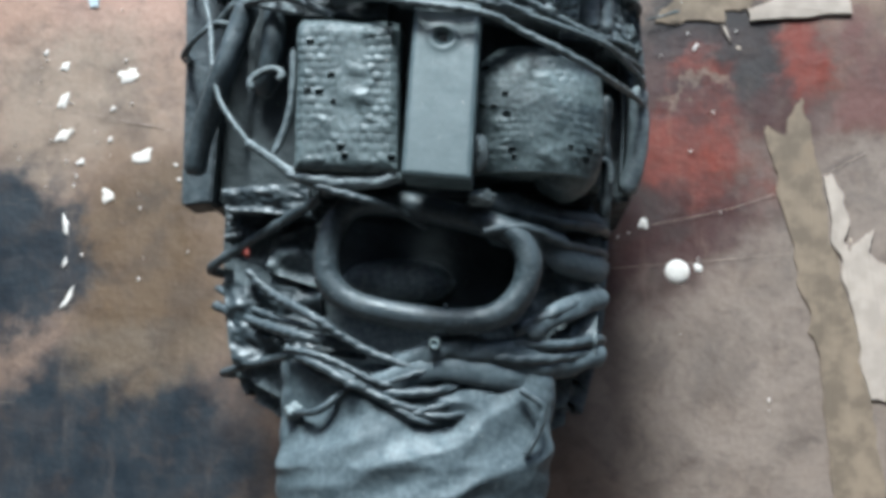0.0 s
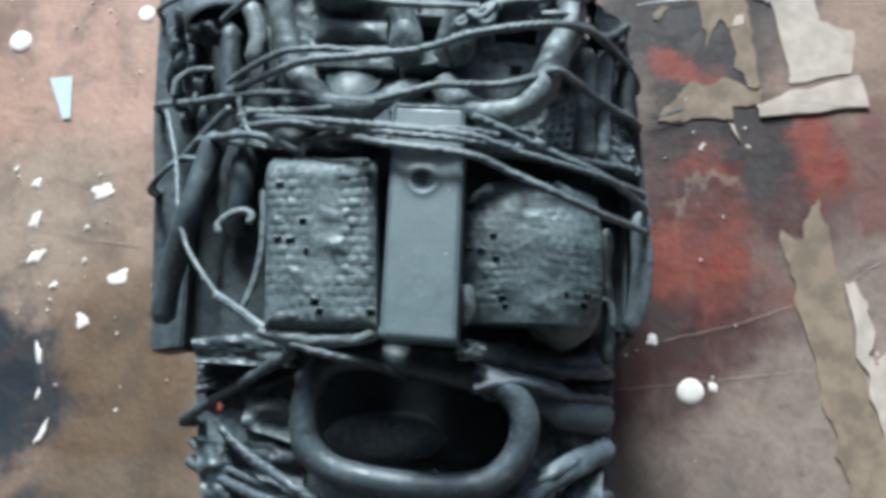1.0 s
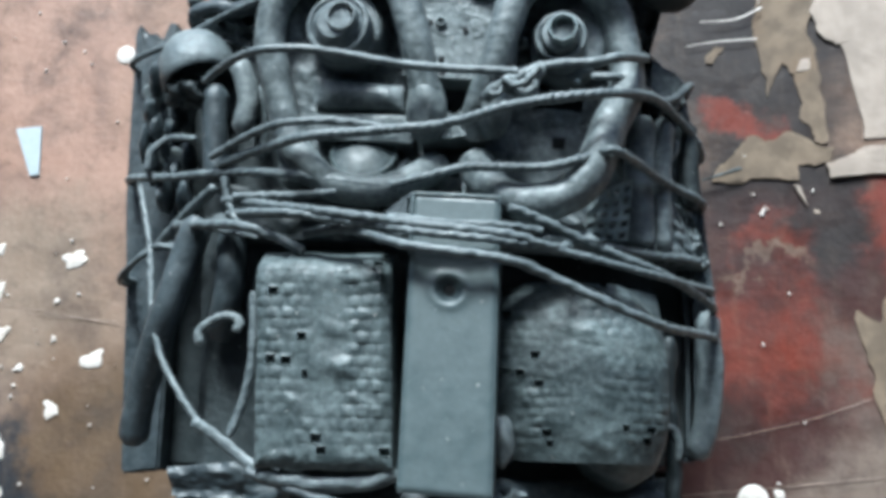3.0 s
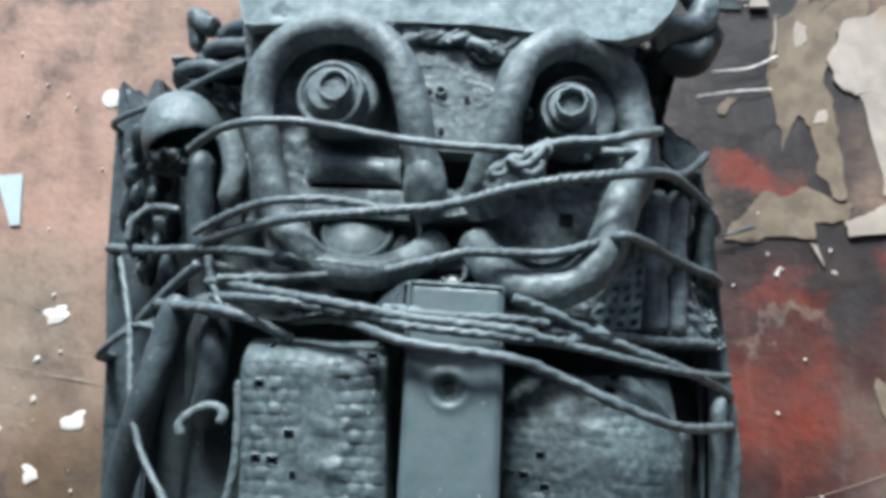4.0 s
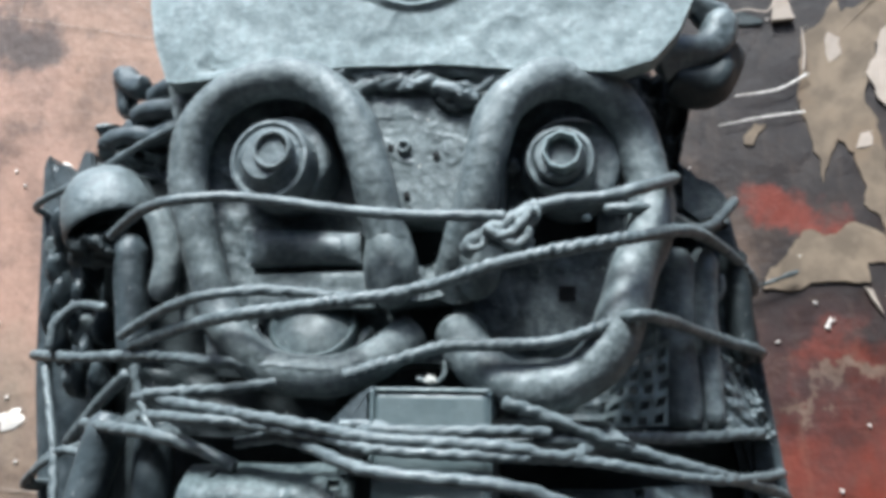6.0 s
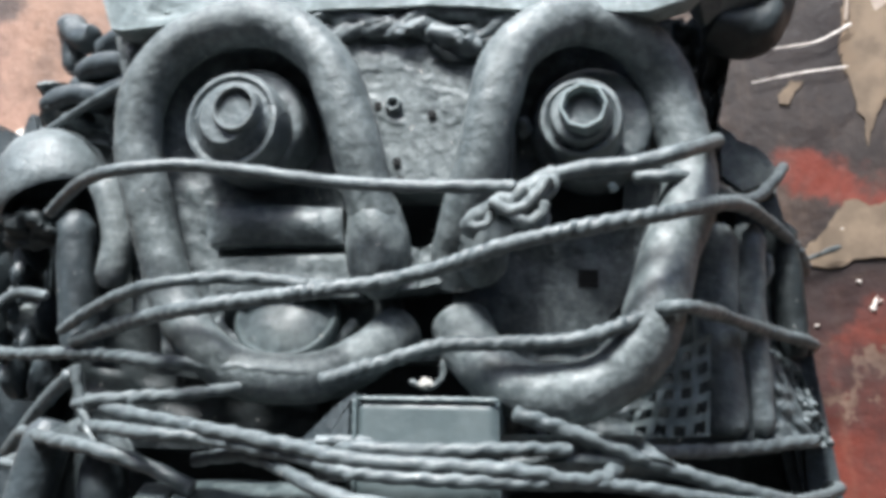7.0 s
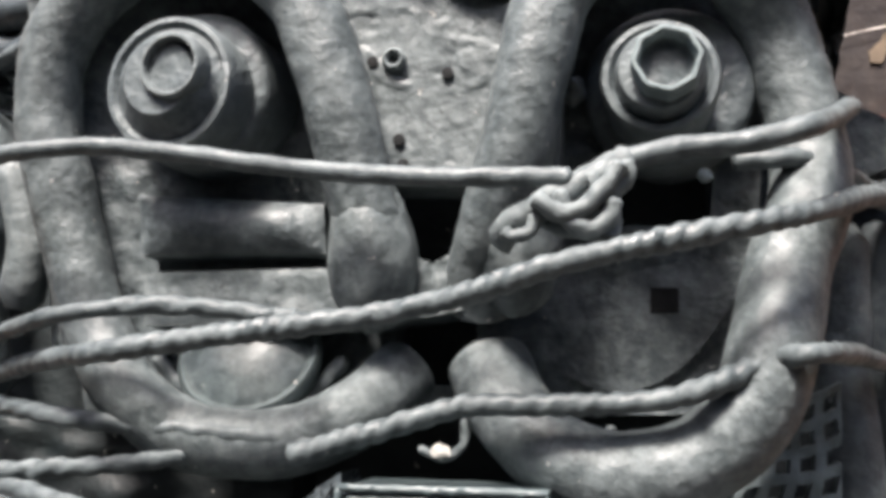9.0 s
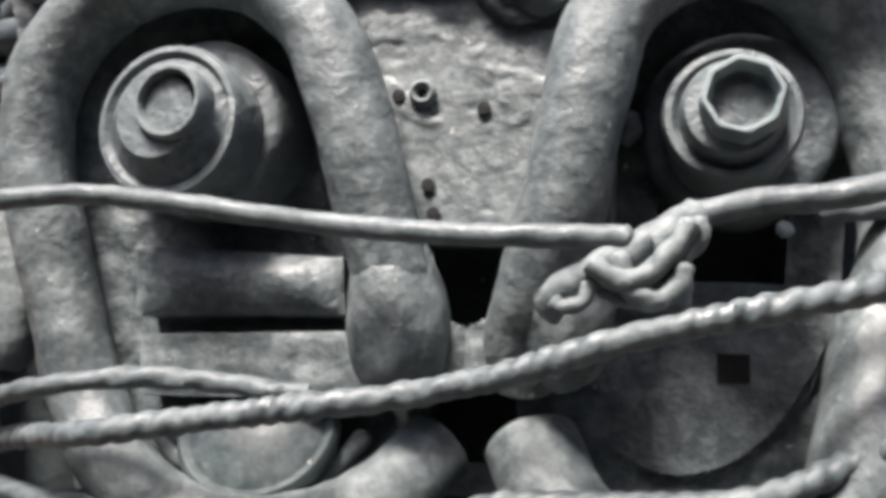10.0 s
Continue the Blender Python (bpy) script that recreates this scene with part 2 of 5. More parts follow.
def slab_mesh(outline, thick, bevel=0.002, rough=0.0, cuts=1, curl=0.0):
    """A plate with this front outline, going back by thick; rough: how far its edge wanders."""
    pts, n = [], len(outline)
    for i in range(n):
        a, b = Vector(outline[i]), Vector(outline[(i + 1) % n])
        for k in range(cuts):
            q = a.lerp(b, k / cuts)
            if rough:
                v = noise.noise_vector(q * 55) + noise.noise_vector(q * 210) * 0.45
                q += Vector((v.x, 0, v.z)) * rough + Vector((0, -abs(noise.noise(q * 21)) * curl, 0))
            pts.append(q)
    bm = bmesh.new()
    face = bm.faces.new([bm.verts.new(p) for p in pts])
    made = bmesh.ops.extrude_face_region(bm, geom=[face])
    back = [v for v in made["geom"] if isinstance(v, bmesh.types.BMVert)]
    bmesh.ops.translate(bm, verts=back, vec=(0, thick, 0))
    if bevel:
        bmesh.ops.bevel(bm, geom=[e for e in bm.edges], offset=bevel, segments=2, affect="EDGES")
    return bm


def relief_mesh(corners, nu, nv, height, depth=0.02, keep=None):
    """A patch between four corners (top left, top right, bottom right, bottom left), raised towards -y by height(u, v),
    with a skirt going back by depth; keep(u, v) False leaves a hole."""
    tl, tr, br, bl = [Vector(c) for c in corners]
    bm, grid = bmesh.new(), []
    for j in range(nv + 1):
        v, row = j / nv, []
        for i in range(nu + 1):
            u = i / nu
            p = tl.lerp(tr, u).lerp(bl.lerp(br, u), v)
            h, dx, dz = height(u, v)
            row.append(bm.verts.new(p + Vector((dx, -h, dz))))
        grid.append(row)
    for j in range(nv):
        for i in range(nu):
            if keep is None or keep((i + 0.5) / nu, (j + 0.5) / nv):
                bm.faces.new((grid[j][i], grid[j][i + 1], grid[j + 1][i + 1], grid[j + 1][i]))
    rim = [e for e in bm.edges if len(e.link_faces) == 1]
    made = bmesh.ops.extrude_edge_only(bm, edges=rim)
    bmesh.ops.translate(bm, verts=[v for v in made["geom"] if isinstance(v, bmesh.types.BMVert)], vec=(0, depth, 0))
    bmesh.ops.delete(bm, geom=[v for v in bm.verts if not v.link_faces], context="VERTS")
    return bm


def lathe_mesh(centre, profile, sides=40, tilt=(0, 0), corners=0):
    """Turned about the axis towards -y; profile of (radius, forward). corners: many-sided instead of round."""
    bm, rings = bmesh.new(), []
    turn = Euler((radians(tilt[0]), 0, radians(tilt[1]))).to_matrix()
    for r, f in profile:
        ring = []
        for k in range(sides):
            a = 2 * math.pi * (k + 0.5) / sides
            rr = r
            if corners:
                step = 2 * math.pi / corners
                rr = r * math.cos(step / 2) / math.cos((a % step) - step / 2)
            ring.append(bm.verts.new(Vector(centre) + turn @ Vector((rr * math.cos(a), -f, rr * math.sin(a)))))
        rings.append(ring)
    for a, b in zip(rings, rings[1:]):
        for k in range(sides):
            bm.faces.new((a[k], a[(k + 1) % sides], b[(k + 1) % sides], b[k]))
    bm.faces.new(rings[0])
    bm.faces.new(rings[-1])
    return bm


def blob_mesh(centre, size, lump=0.25, freq=1.6, seed=0.0, sub=4):
    bm = bmesh.new()
    bmesh.ops.create_icosphere(bm, subdivisions=sub, radius=1.0)
    for v in bm.verts:
        k = 1 + lump * noise.noise(v.co * freq + Vector((seed, seed, 0))) + 0.4 * lump * noise.noise(v.co * freq * 3)
        v.co = Vector(centre) + Vector([v.co[i] * k * size[i] for i in range(3)])
    return bm


def box_mesh(lo, hi, bevel=0.003):
    bm = bmesh.new()
    bmesh.ops.create_cube(bm, size=1.0)
    for v in bm.verts:
        v.co = Vector([lo[i] + (v.co[i] + 0.5) * (hi[i] - lo[i]) for i in range(3)])
    if bevel:
        bmesh.ops.bevel(bm, geom=bm.edges[:], offset=bevel, segments=2, affect="EDGES")
    return bm


# ---- the setting ----
ground = tagged(link_mesh("ground", box_mesh((-6, -8, -0.2), (6, 0.0, 0.0), 0), GROUND, False), "grey concrete ground in front of the wall", "ground", kind="structure")
# unseen walls, added to hold back low sky so light falls from overhead
for name, lo, hi in (("sky_screen_south", (-3.2, -3.2, 0.0), (3.2, -3.0, 3.3)), ("sky_screen_east", (3.0, -3.0, 0.0), (3.2, 0.0, 3.3)), ("sky_screen_west", (-3.2, -3.0, 0.0), (-3.0, 0.0, 3.3))):
    tagged(link_mesh(name, box_mesh(lo, hi, 0), GROUND, False), "unseen grey concrete wall added to screen off the low sky", "wall", kind="structure")
wall = tagged(link_mesh("wall_north", box_mesh((-3, 0.0, 0.0), (3, 0.25, 3.2), 0), WALL, False),
              "weathered painted wall with red, brown and dark blotches", "wall", kind="structure")

# ---- the scrap assemblage on the wall ----
relief = new("scrap_relief")
relief.location = (-0.03, 0.0, 1.40)
tagged(relief, "black painted relief of scrap hoses, plates and cords on wall", "sculpture")


def hose(name, pts, r, label="", mat=None, **kw):
    return part(name, tube_mesh(pts, r, **kw), mat or PAINT_PIPE, relief, label)


def cord(pts, r=0.0034, label="", twist=70.0, name="cord", **kw):
    pts = list(pts)
    mid = pts[len(pts) // 2][0]
    for end, at in ((pts[0], 0), (pts[-1], len(pts) + 1)):
        if end[1] > -0.176:
            pts.insert(at, (end[0] + math.copysign(0.002, mid - end[0]), end[1] + 0.03, end[2]))
    # cords that start at or below z 1.33 take the darker paint
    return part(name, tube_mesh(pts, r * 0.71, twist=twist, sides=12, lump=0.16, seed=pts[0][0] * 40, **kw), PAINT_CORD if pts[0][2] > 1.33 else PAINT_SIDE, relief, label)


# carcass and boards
# dark paint on the boxes carries the shade between the parts
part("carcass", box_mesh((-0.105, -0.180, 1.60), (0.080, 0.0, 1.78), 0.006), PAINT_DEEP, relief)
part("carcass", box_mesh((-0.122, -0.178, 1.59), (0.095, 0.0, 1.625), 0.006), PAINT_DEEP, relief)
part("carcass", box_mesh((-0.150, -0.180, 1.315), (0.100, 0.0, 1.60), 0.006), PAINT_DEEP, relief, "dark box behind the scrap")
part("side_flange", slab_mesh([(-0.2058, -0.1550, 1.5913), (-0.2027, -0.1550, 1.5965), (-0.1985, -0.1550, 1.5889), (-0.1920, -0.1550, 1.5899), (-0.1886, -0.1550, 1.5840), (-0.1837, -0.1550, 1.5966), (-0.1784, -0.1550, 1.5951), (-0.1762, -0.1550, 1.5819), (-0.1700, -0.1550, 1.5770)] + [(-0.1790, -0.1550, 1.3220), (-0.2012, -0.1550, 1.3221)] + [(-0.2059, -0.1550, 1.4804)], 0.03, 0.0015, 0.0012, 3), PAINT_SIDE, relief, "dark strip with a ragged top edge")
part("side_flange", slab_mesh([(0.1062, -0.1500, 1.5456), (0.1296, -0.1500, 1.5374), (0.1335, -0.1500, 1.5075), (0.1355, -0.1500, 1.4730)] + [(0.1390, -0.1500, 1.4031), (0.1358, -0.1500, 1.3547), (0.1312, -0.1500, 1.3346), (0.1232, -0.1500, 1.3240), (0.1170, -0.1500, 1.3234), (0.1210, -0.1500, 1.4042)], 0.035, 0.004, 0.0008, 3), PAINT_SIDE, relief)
# solid boxes coloured dark to read as shaded hollows
part("side_shade_box", box_mesh((-0.1880, -0.1380, 1.3240), (-0.1440, -0.0100, 1.5740), 0.003), PAINT_DEEP, relief)
part("side_shade_box", box_mesh((0.0960, -0.1360, 1.3260), (0.1280, -0.0100, 1.5400), 0.003), PAINT_DEEP, relief)
part("lower_board", slab_mesh([(-0.1680, -0.1660, 1.3284), (0.1100, -0.1660, 1.3260), (0.1076, -0.1660, 1.2859), (0.1033, -0.1660, 1.2234), (0.0952, -0.1660, 1.2004), (0.0871, -0.1660, 1.1694), (0.0377, -0.1660, 1.1509), (-0.0933, -0.1660, 1.1496), (-0.1174, -0.1660, 1.1676), (-0.1458, -0.1660, 1.1816), (-0.1597, -0.1660, 1.2069), (-0.1681, -0.1660, 1.2708)], 0.14, 0.012, 0.001, 2), PAINT, relief, "dark lower board")


def pitted(u, v):
    q = Vector((u * 4, v * 5, 3.0))
    flake = 0.00035 * min(1.0, max(0.0, (noise.noise(q * 1.1) + 0.4 * noise.noise(q * 3) + 0.7 * (0.4 - v) - 0.15) * 9))
    pits = 0.0009 * max(0.0, noise.noise(q * 4.5) - 0.45)
    return flake + 0.0004 * noise.noise(q * 1.1) - pits, 0, 0


centre_board = part("centre_board", relief_mesh([(-0.0265, -0.2270, 1.5803), (0.0367, -0.2270, 1.5719), (0.0303, -0.2270, 1.5179), (-0.0274, -0.2270, 1.5241)], 110, 100, pitted, 0.02), PAINT_PIPE, relief, "pitted board with pin holes")
# small near-black discs in place of the shaded pin holes
for q in [(-0.0122, -0.2278, 1.5524), (0.0060, -0.2278, 1.5473), (-0.0070, -0.2278, 1.5320), (-0.0063, -0.2278, 1.5257)]:
    part("pin_hole", lathe_mesh(q, [(0.0015, -0.003), (0.0015, 0.0002), (0.0011, 0.0003)], 10), HOLE, centre_board)
q = (-0.0068, -0.2278, 1.5521)
part("eyelet", lathe_mesh(q, [(0.003, -0.002), (0.003, 0.001), (0.0022, 0.0018), (0.0014, 0.0012), (0.0012, -0.001)], 14), PAINT_PIPE, relief)


def plate_with_hole():
    """Forehead plate: rings of points from the round hole out to the outline."""
    outline = [(-0.1127, -0.2345, 1.6267), (-0.1104, -0.2345, 1.6090), (-0.1052, -0.2345, 1.5898), (-0.0849, -0.2345, 1.5887), (-0.0264, -0.2345, 1.5872), (0.0098, -0.2345, 1.5838), (0.0401, -0.2345, 1.5776), (0.0797, -0.2345, 1.5713), (0.0948, -0.2345, 1.5741), (0.1058, -0.2345, 1.5849), (0.1141, -0.2345, 1.6003), (0.1147, -0.2345, 1.6281)]
    top = outline[0][2] + 0.11
    outline = outline[:-1] + [(outline[-1][0], -0.2345, outline[-1][2] + 0.02), (outline[-1][0] - 0.01, -0.2345, top), (outline[0][0] + 0.012, -0.2345, top), (outline[0][0] - 0.001, -0.2345, outline[0][2] + 0.04)]
    hole = (0.0043, -0.2345, 1.6294)
    n, m, bm, rings = 260, 60, bmesh.new(), []
    poly = [(x, z) for x, _, z in outline]

    def reach(a):
        dx, dz, best = math.cos(a), math.sin(a), 1.0
        for (x0, z0), (x1, z1) in zip(poly, poly[1:] + poly[:1]):
            ex, ez = x1 - x0, z1 - z0
            den = dx * ez - dz * ex
            if abs(den) > 1e-9:
                t = ((x0 - hole[0]) * ez - (z0 - hole[2]) * ex) / den
                s = ((x0 - hole[0]) * dz - (z0 - hole[2]) * dx) / den
                if t > 0 and 0 <= s <= 1:
                    best = min(best, t)
        return best

    for j in range(-2, m + 3):
        ring = []
        for k in range(n):
            a = 2 * math.pi * k / n
            inner, outer = 0.0195, reach(a)
            s = min(max(j / m, 0), 1)
            r = inner + (outer - inner) * s
            x, z = hole[0] + math.cos(a) * r, hole[2] + math.sin(a) * r * (1 if s > 0.3 else 0.9 + s / 3)
            back = 0.0
            if j < 0 or j > m:
                back = 0.0015 if j in (-1, m + 1) else 0.012
            lip = 0.002 * max(0.0, 1 - abs(s - 0.05) * 12)
            y = -0.2345 + 0.05 * max(0, z - outline[2][2]) - lip
            y -= 0.0018 * noise.noise(Vector((x * 28, 1, z * 28))) + 0.0005 * noise.noise(Vector((x * 110, 5, z * 110)))
            y -= 0.0007 * max(0.0, 0.12 - abs(noise.noise(Vector((x * 34, 8, z * 34))))) / 0.12 * max(0.0, noise.noise(Vector((x * 12, 4, z * 12))) + 0.2)
            y += 0.0020 * max(0.0, noise.noise(Vector((x * 75 + 3, 2, z * 75))) - 0.55) / 0.2
            ring.append(bm.verts.new((x, y + back, z)))
        rings.append(ring)
    for a, b in zip(rings, rings[1:]):
        for k in range(n):
            bm.faces.new((a[k], a[(k + 1) % n], b[(k + 1) % n], b[k]))
    return part("top_plate", bm, PAINT_PLATE, relief, "worn grey metal plate with a round hole")


plate_with_hole()
part("torn_sheet", slab_mesh([(-0.0147, -0.2150, 1.6303), (-0.0017, -0.2150, 1.6394), (0.0166, -0.2150, 1.6432), (0.0245, -0.2150, 1.6377), (0.0231, -0.2150, 1.6171), (-0.0150, -0.2150, 1.6215)], 0.002, 0.0, 0.002, 4), PAINT_PLATE, relief)

# ragged dark plastic tucked under the plate
for y0, r0, s0 in ((0, 0.0042, 1.0), (0.005, 0.0035, 4.0)):
    pts = [(-0.0382, -0.2280, 1.5849), (-0.0225, -0.2280, 1.5863), (-0.0073, -0.2280, 1.5827), (0.0079, -0.2280, 1.5826), (0.0227, -0.2280, 1.5792), (0.0375, -0.2280, 1.5797)]
    hose("torn_strip", [(x, y, z - y0 + 0.002 * math.sin(i * 2 + s0)) for i, (x, y, z) in enumerate(pts)], r0, mat=PAINT, lump=0.9, seed=s0)
hose("torn_strip", [(0.0069, -0.2300, 1.5766), (0.0114, -0.2300, 1.5746), (0.0159, -0.2300, 1.5721), (0.0194, -0.2300, 1.5691), (0.0241, -0.2300, 1.5713)], 0.0034, mat=PAINT, lump=0.9, seed=2.0)
hose("torn_strip", [(0.0332, -0.2270, 1.5733), (0.0255, -0.2270, 1.5689), (0.0161, -0.2270, 1.5688), (0.0070, -0.2270, 1.5719)], 0.0036, mat=PAINT_DEEP, lump=0.9, seed=7.0)

# two long loops of hose
hose("hose_loop", [(-0.0129, -0.2220, 1.4926), (-0.0136, -0.2260, 1.5030), (-0.0154, -0.2300, 1.5133), (-0.0183, -0.2340, 1.5317), (-0.0214, -0.2360, 1.5491), (-0.0270, -0.2360, 1.5661), (-0.0392, -0.2340, 1.5801), (-0.0570, -0.2320, 1.5869), (-0.0786, -0.2300, 1.5836), (-0.0943, -0.2280, 1.5693), (-0.0989, -0.2260, 1.5497), (-0.0961, -0.2240, 1.5294), (-0.0928, -0.2220, 1.5113), (-0.0880, -0.2228, 1.4938), (-0.0780, -0.2280, 1.4785), (-0.0669, -0.2260, 1.4678), (-0.0523, -0.2260, 1.4631), (-0.0358, -0.2260, 1.4628), (-0.0198, -0.2240, 1.4695), (-0.0105, -0.2140, 1.4784)], 0.0084, "rubber hose bent to a long loop", sides=28, lump=0.09, steps=16, wrap=0.022)
hose("hose_loop", [(0.0089, -0.2200, 1.4900), (0.0110, -0.2260, 1.4997), (0.0150, -0.2320, 1.5089), (0.0216, -0.2380, 1.5227), (0.0267, -0.2400, 1.5402), (0.0332, -0.2380, 1.5582), (0.0447, -0.2340, 1.5692), (0.0587, -0.2280, 1.5737), (0.0743, -0.2220, 1.5691), (0.0845, -0.2140, 1.5559), (0.0885, -0.2120, 1.5379), (0.0894, -0.2140, 1.5213), (0.0858, -0.2200, 1.5058), (0.0781, -0.2262, 1.4915), (0.0721, -0.2342, 1.4756), (0.0666, -0.2360, 1.4635), (0.0543, -0.2360, 1.4532), (0.0386, -0.2360, 1.4501), (0.0240, -0.2320, 1.4557), (0.0141, -0.2240, 1.4661), (0.0091, -0.2160, 1.4776)], 0.0086, "rubber hose bent to a long loop", taper=(0.96, 1.16), sides=28, lump=0.09, steps=16, wrap=0.022)
q = [(0.0345, -0.2245, 1.4531), (0.0367, -0.2245, 1.4611), (0.0328, -0.2245, 1.4463)]
hose("hose_clip", [q[1], q[0], q[2]], 0.0016, sides=8)

# large bolts in flanged cups inside the loops
for washer, r_washer, hub, r_hub, head, corners, lean, paint in (
        ((-0.0582, -0.2270, 1.5512), 0.0205, (-0.0598, -0.2400, 1.5488), 0.0172, (-0.0563, -0.2450, 1.5507), 0, -7, PAINT_PIPE),
        ((0.0586, -0.2140, 1.5416), 0.0208, (0.0550, -0.2360, 1.5374), 0.0136, (0.0560, -0.2450, 1.5375), 8, -3, PAINT_PLATE)):
    part("washer", lathe_mesh(washer, [(r_washer, -0.016), (r_washer, -0.001), (r_washer - 0.0012, 0.0008), (r_washer - 0.003, 0.0013), (0.012, 0.0013)], 48, (0, lean)), PAINT, relief)
    part("hub", lathe_mesh(hub, [(r_hub - 0.001, -0.024), (r_hub, -0.002), (r_hub - 0.0008, 0.0004), (r_hub - 0.002, 0.0006), (r_hub - 0.0032, -0.0006), (r_hub * 0.72, 0.0008), (0.0098, 0.0030), (0.0090, 0.0045)], 44, (0, lean)), PAINT, relief)
    bolt = part("bolt_head", lathe_mesh(head, [(0.0078, -0.014), (0.0082, -0.001), (0.0080, 0.0012), (0.0074, 0.0020), (0.0068, 0.0020), (0.0063, 0.0010), (0.0060, -0.0026), (0.002, -0.0032)], 48, (0, lean), corners=corners), paint, relief, "bolt head with a hollow end")
    # disc in darker paint than the head, shading the hollow by colour
    part("socket_shade_disc", lathe_mesh([head[0], head[1] + 0.0022, head[2]], [(0.0058, -0.004), (0.0056, 0.0), (0.0044, -0.0003), (0.0028, 0.0003)], 32), PAINT, bolt)
part("lug", blob_mesh((0.0355, -0.2150, 1.5432), (0.0032, 0.005, 0.0036), 0.3, 1.5, 2.0, 3), PAINT_PIPE, relief)
part("face_skin", relief_mesh([(-0.1108, -0.2210, 1.6040), (0.0912, -0.2050, 1.5791), (0.0686, -0.2000, 1.4611), (-0.0957, -0.2140, 1.4736)], 110, 70, lambda u, v: (0.003 * noise.noise(Vector((u * 9, v * 6, 12))) + 0.0012 * noise.noise(Vector((u * 30, v * 20, 4))), 0, 0), 0.02,
     lambda u, v: not any(a < u < b and c < v < d for a, b, c, d in ((0.49, 0.63, 0.50, 0.70), (0.78, 0.94, 0.46, 0.62), (0.49, 0.61, 0.79, 0.94)))), PAINT, relief, "uneven painted skin behind the hoses")
for q in [(-0.0149, -0.2285, 1.5052), (0.0193, -0.2285, 1.5060)]:
    part("hose_bulge", blob_mesh(q, (0.0106, 0.0110, 0.0190), 0.10, 1.3, q[0] * 50), PAINT_PIPE, relief)

part("hose_web", relief_mesh([(-0.0206, -0.2260, 1.5098), (0.0199, -0.2260, 1.5057), (0.0133, -0.2260, 1.4903), (-0.0191, -0.2260, 1.4878)], 48, 36, lambda u, v: (0.004 * abs(u - 0.5) ** 0.5 + 0.0012 * noise.noise(Vector((u * 5, v * 4, 3))), 0, 0), 0.02, lambda u, v: v > 0.34 - 0.9 * abs(u - 0.5)), PAINT_PIPE, relief, "web of hardened paint between the hoses")
# block, rim and cap below the first bolt
part("block", relief_mesh([(-0.0756, -0.2235, 1.5267), (-0.0274, -0.2235, 1.5192), (-0.0275, -0.2235, 1.5067), (-0.0754, -0.2235, 1.5109)], 60, 30, lambda u, v: (0.0034 * max(0.0, math.sin(math.pi * v) * min(1.0, 6 * u, 6 * (1 - u))) ** 0.7 + 0.0012 * noise.noise(Vector((u * 3, v * 1.2, 2))), 0, 0), 0.02), PAINT, relief)
part("ledge", relief_mesh([(-0.0746, -0.2235, 1.5065), (-0.0236, -0.2235, 1.5029), (-0.0225, -0.2235, 1.4884), (-0.0749, -0.2235, 1.4932)], 30, 14, lambda u, v: (0.0014 * noise.noise(Vector((u * 4, v * 2, 8))), 0, 0), 0.02), PAINT_PIPE, relief)
part("cap", lathe_mesh((-0.0494, -0.2190, 1.4843), [(0.0150, -0.010), (0.0176, -0.004), (0.0180, 0.0), (0.0168, 0.0014), (0.0150, 0.0006), (0.010, 0.0030), (0.003, 0.0044)], 40, (-30, 6)), PAINT_GLOSS, relief, "rounded glossy cap")
hose("cap_rim", [(-0.0756, -0.2150, 1.4867), (-0.0681, -0.2150, 1.4776), (-0.0519, -0.2150, 1.4718), (-0.0366, -0.2150, 1.4733), (-0.0259, -0.2150, 1.4815)], 0.0022, mat=PAINT, lump=0.2)
part("chip", blob_mesh((-0.0022, -0.2260, 1.4579), (0.0024, 0.001, 0.0019), 0.5, 2.0, 1.0, 2), STEEL, relief, "bare bright metal scrap")
hose("hook", [(-0.0076, -0.2250, 1.4590), (-0.0016, -0.2250, 1.4565), (0.0030, -0.2250, 1.4594), (0.0037, -0.2250, 1.4650)], 0.0011, lump=0.2)

# oval dark plate with a square hole inside the second loop
oval = [(0.0216, -0.2050, 1.4777), (0.0284, -0.2050, 1.4920), (0.0457, -0.2050, 1.4997), (0.0641, -0.2050, 1.5007), (0.0746, -0.2050, 1.4969), (0.0657, -0.2050, 1.4812), (0.0519, -0.2050, 1.4696), (0.0354, -0.2050, 1.4674)]
oval_plate = part("oval_plate", slab_mesh([tuple(p) for p in smooth_path(oval, 5, True)], 0.01, 0.0018), PAINT, relief, "dark oval plate with a square hole")
q = [(0.0496, -0.2053, 1.4937), (0.0564, -0.2053, 1.4930), (0.0558, -0.2053, 1.4868), (0.0490, -0.2053, 1.4874)]
# flush near-black slab, the shade of the hole as plain colour
part("square_hole", slab_mesh(q, 0.004, 0), HOLE, oval_plate)
part("rivet", blob_mesh((0.0630, -0.2280, 1.5153), (0.0017, 0.0014, 0.0017), 0.2, 1.0, 0.0, 3), PAINT_PLATE, relief)

# painted skin round the foot of the loops
part("lower_skin", relief_mesh([(0.0143, -0.2180, 1.4567), (0.0675, -0.2100, 1.4567), (0.0738, -0.2080, 1.4308), (0.0139, -0.2300, 1.4352)], 50, 30, lambda u, v: (0.003 * noise.noise(Vector((u * 6, v * 4, 9))) + 0.001 * noise.noise(Vector((u * 18, v * 12, 2))), 0, 0), 0.02), PAINT, relief)
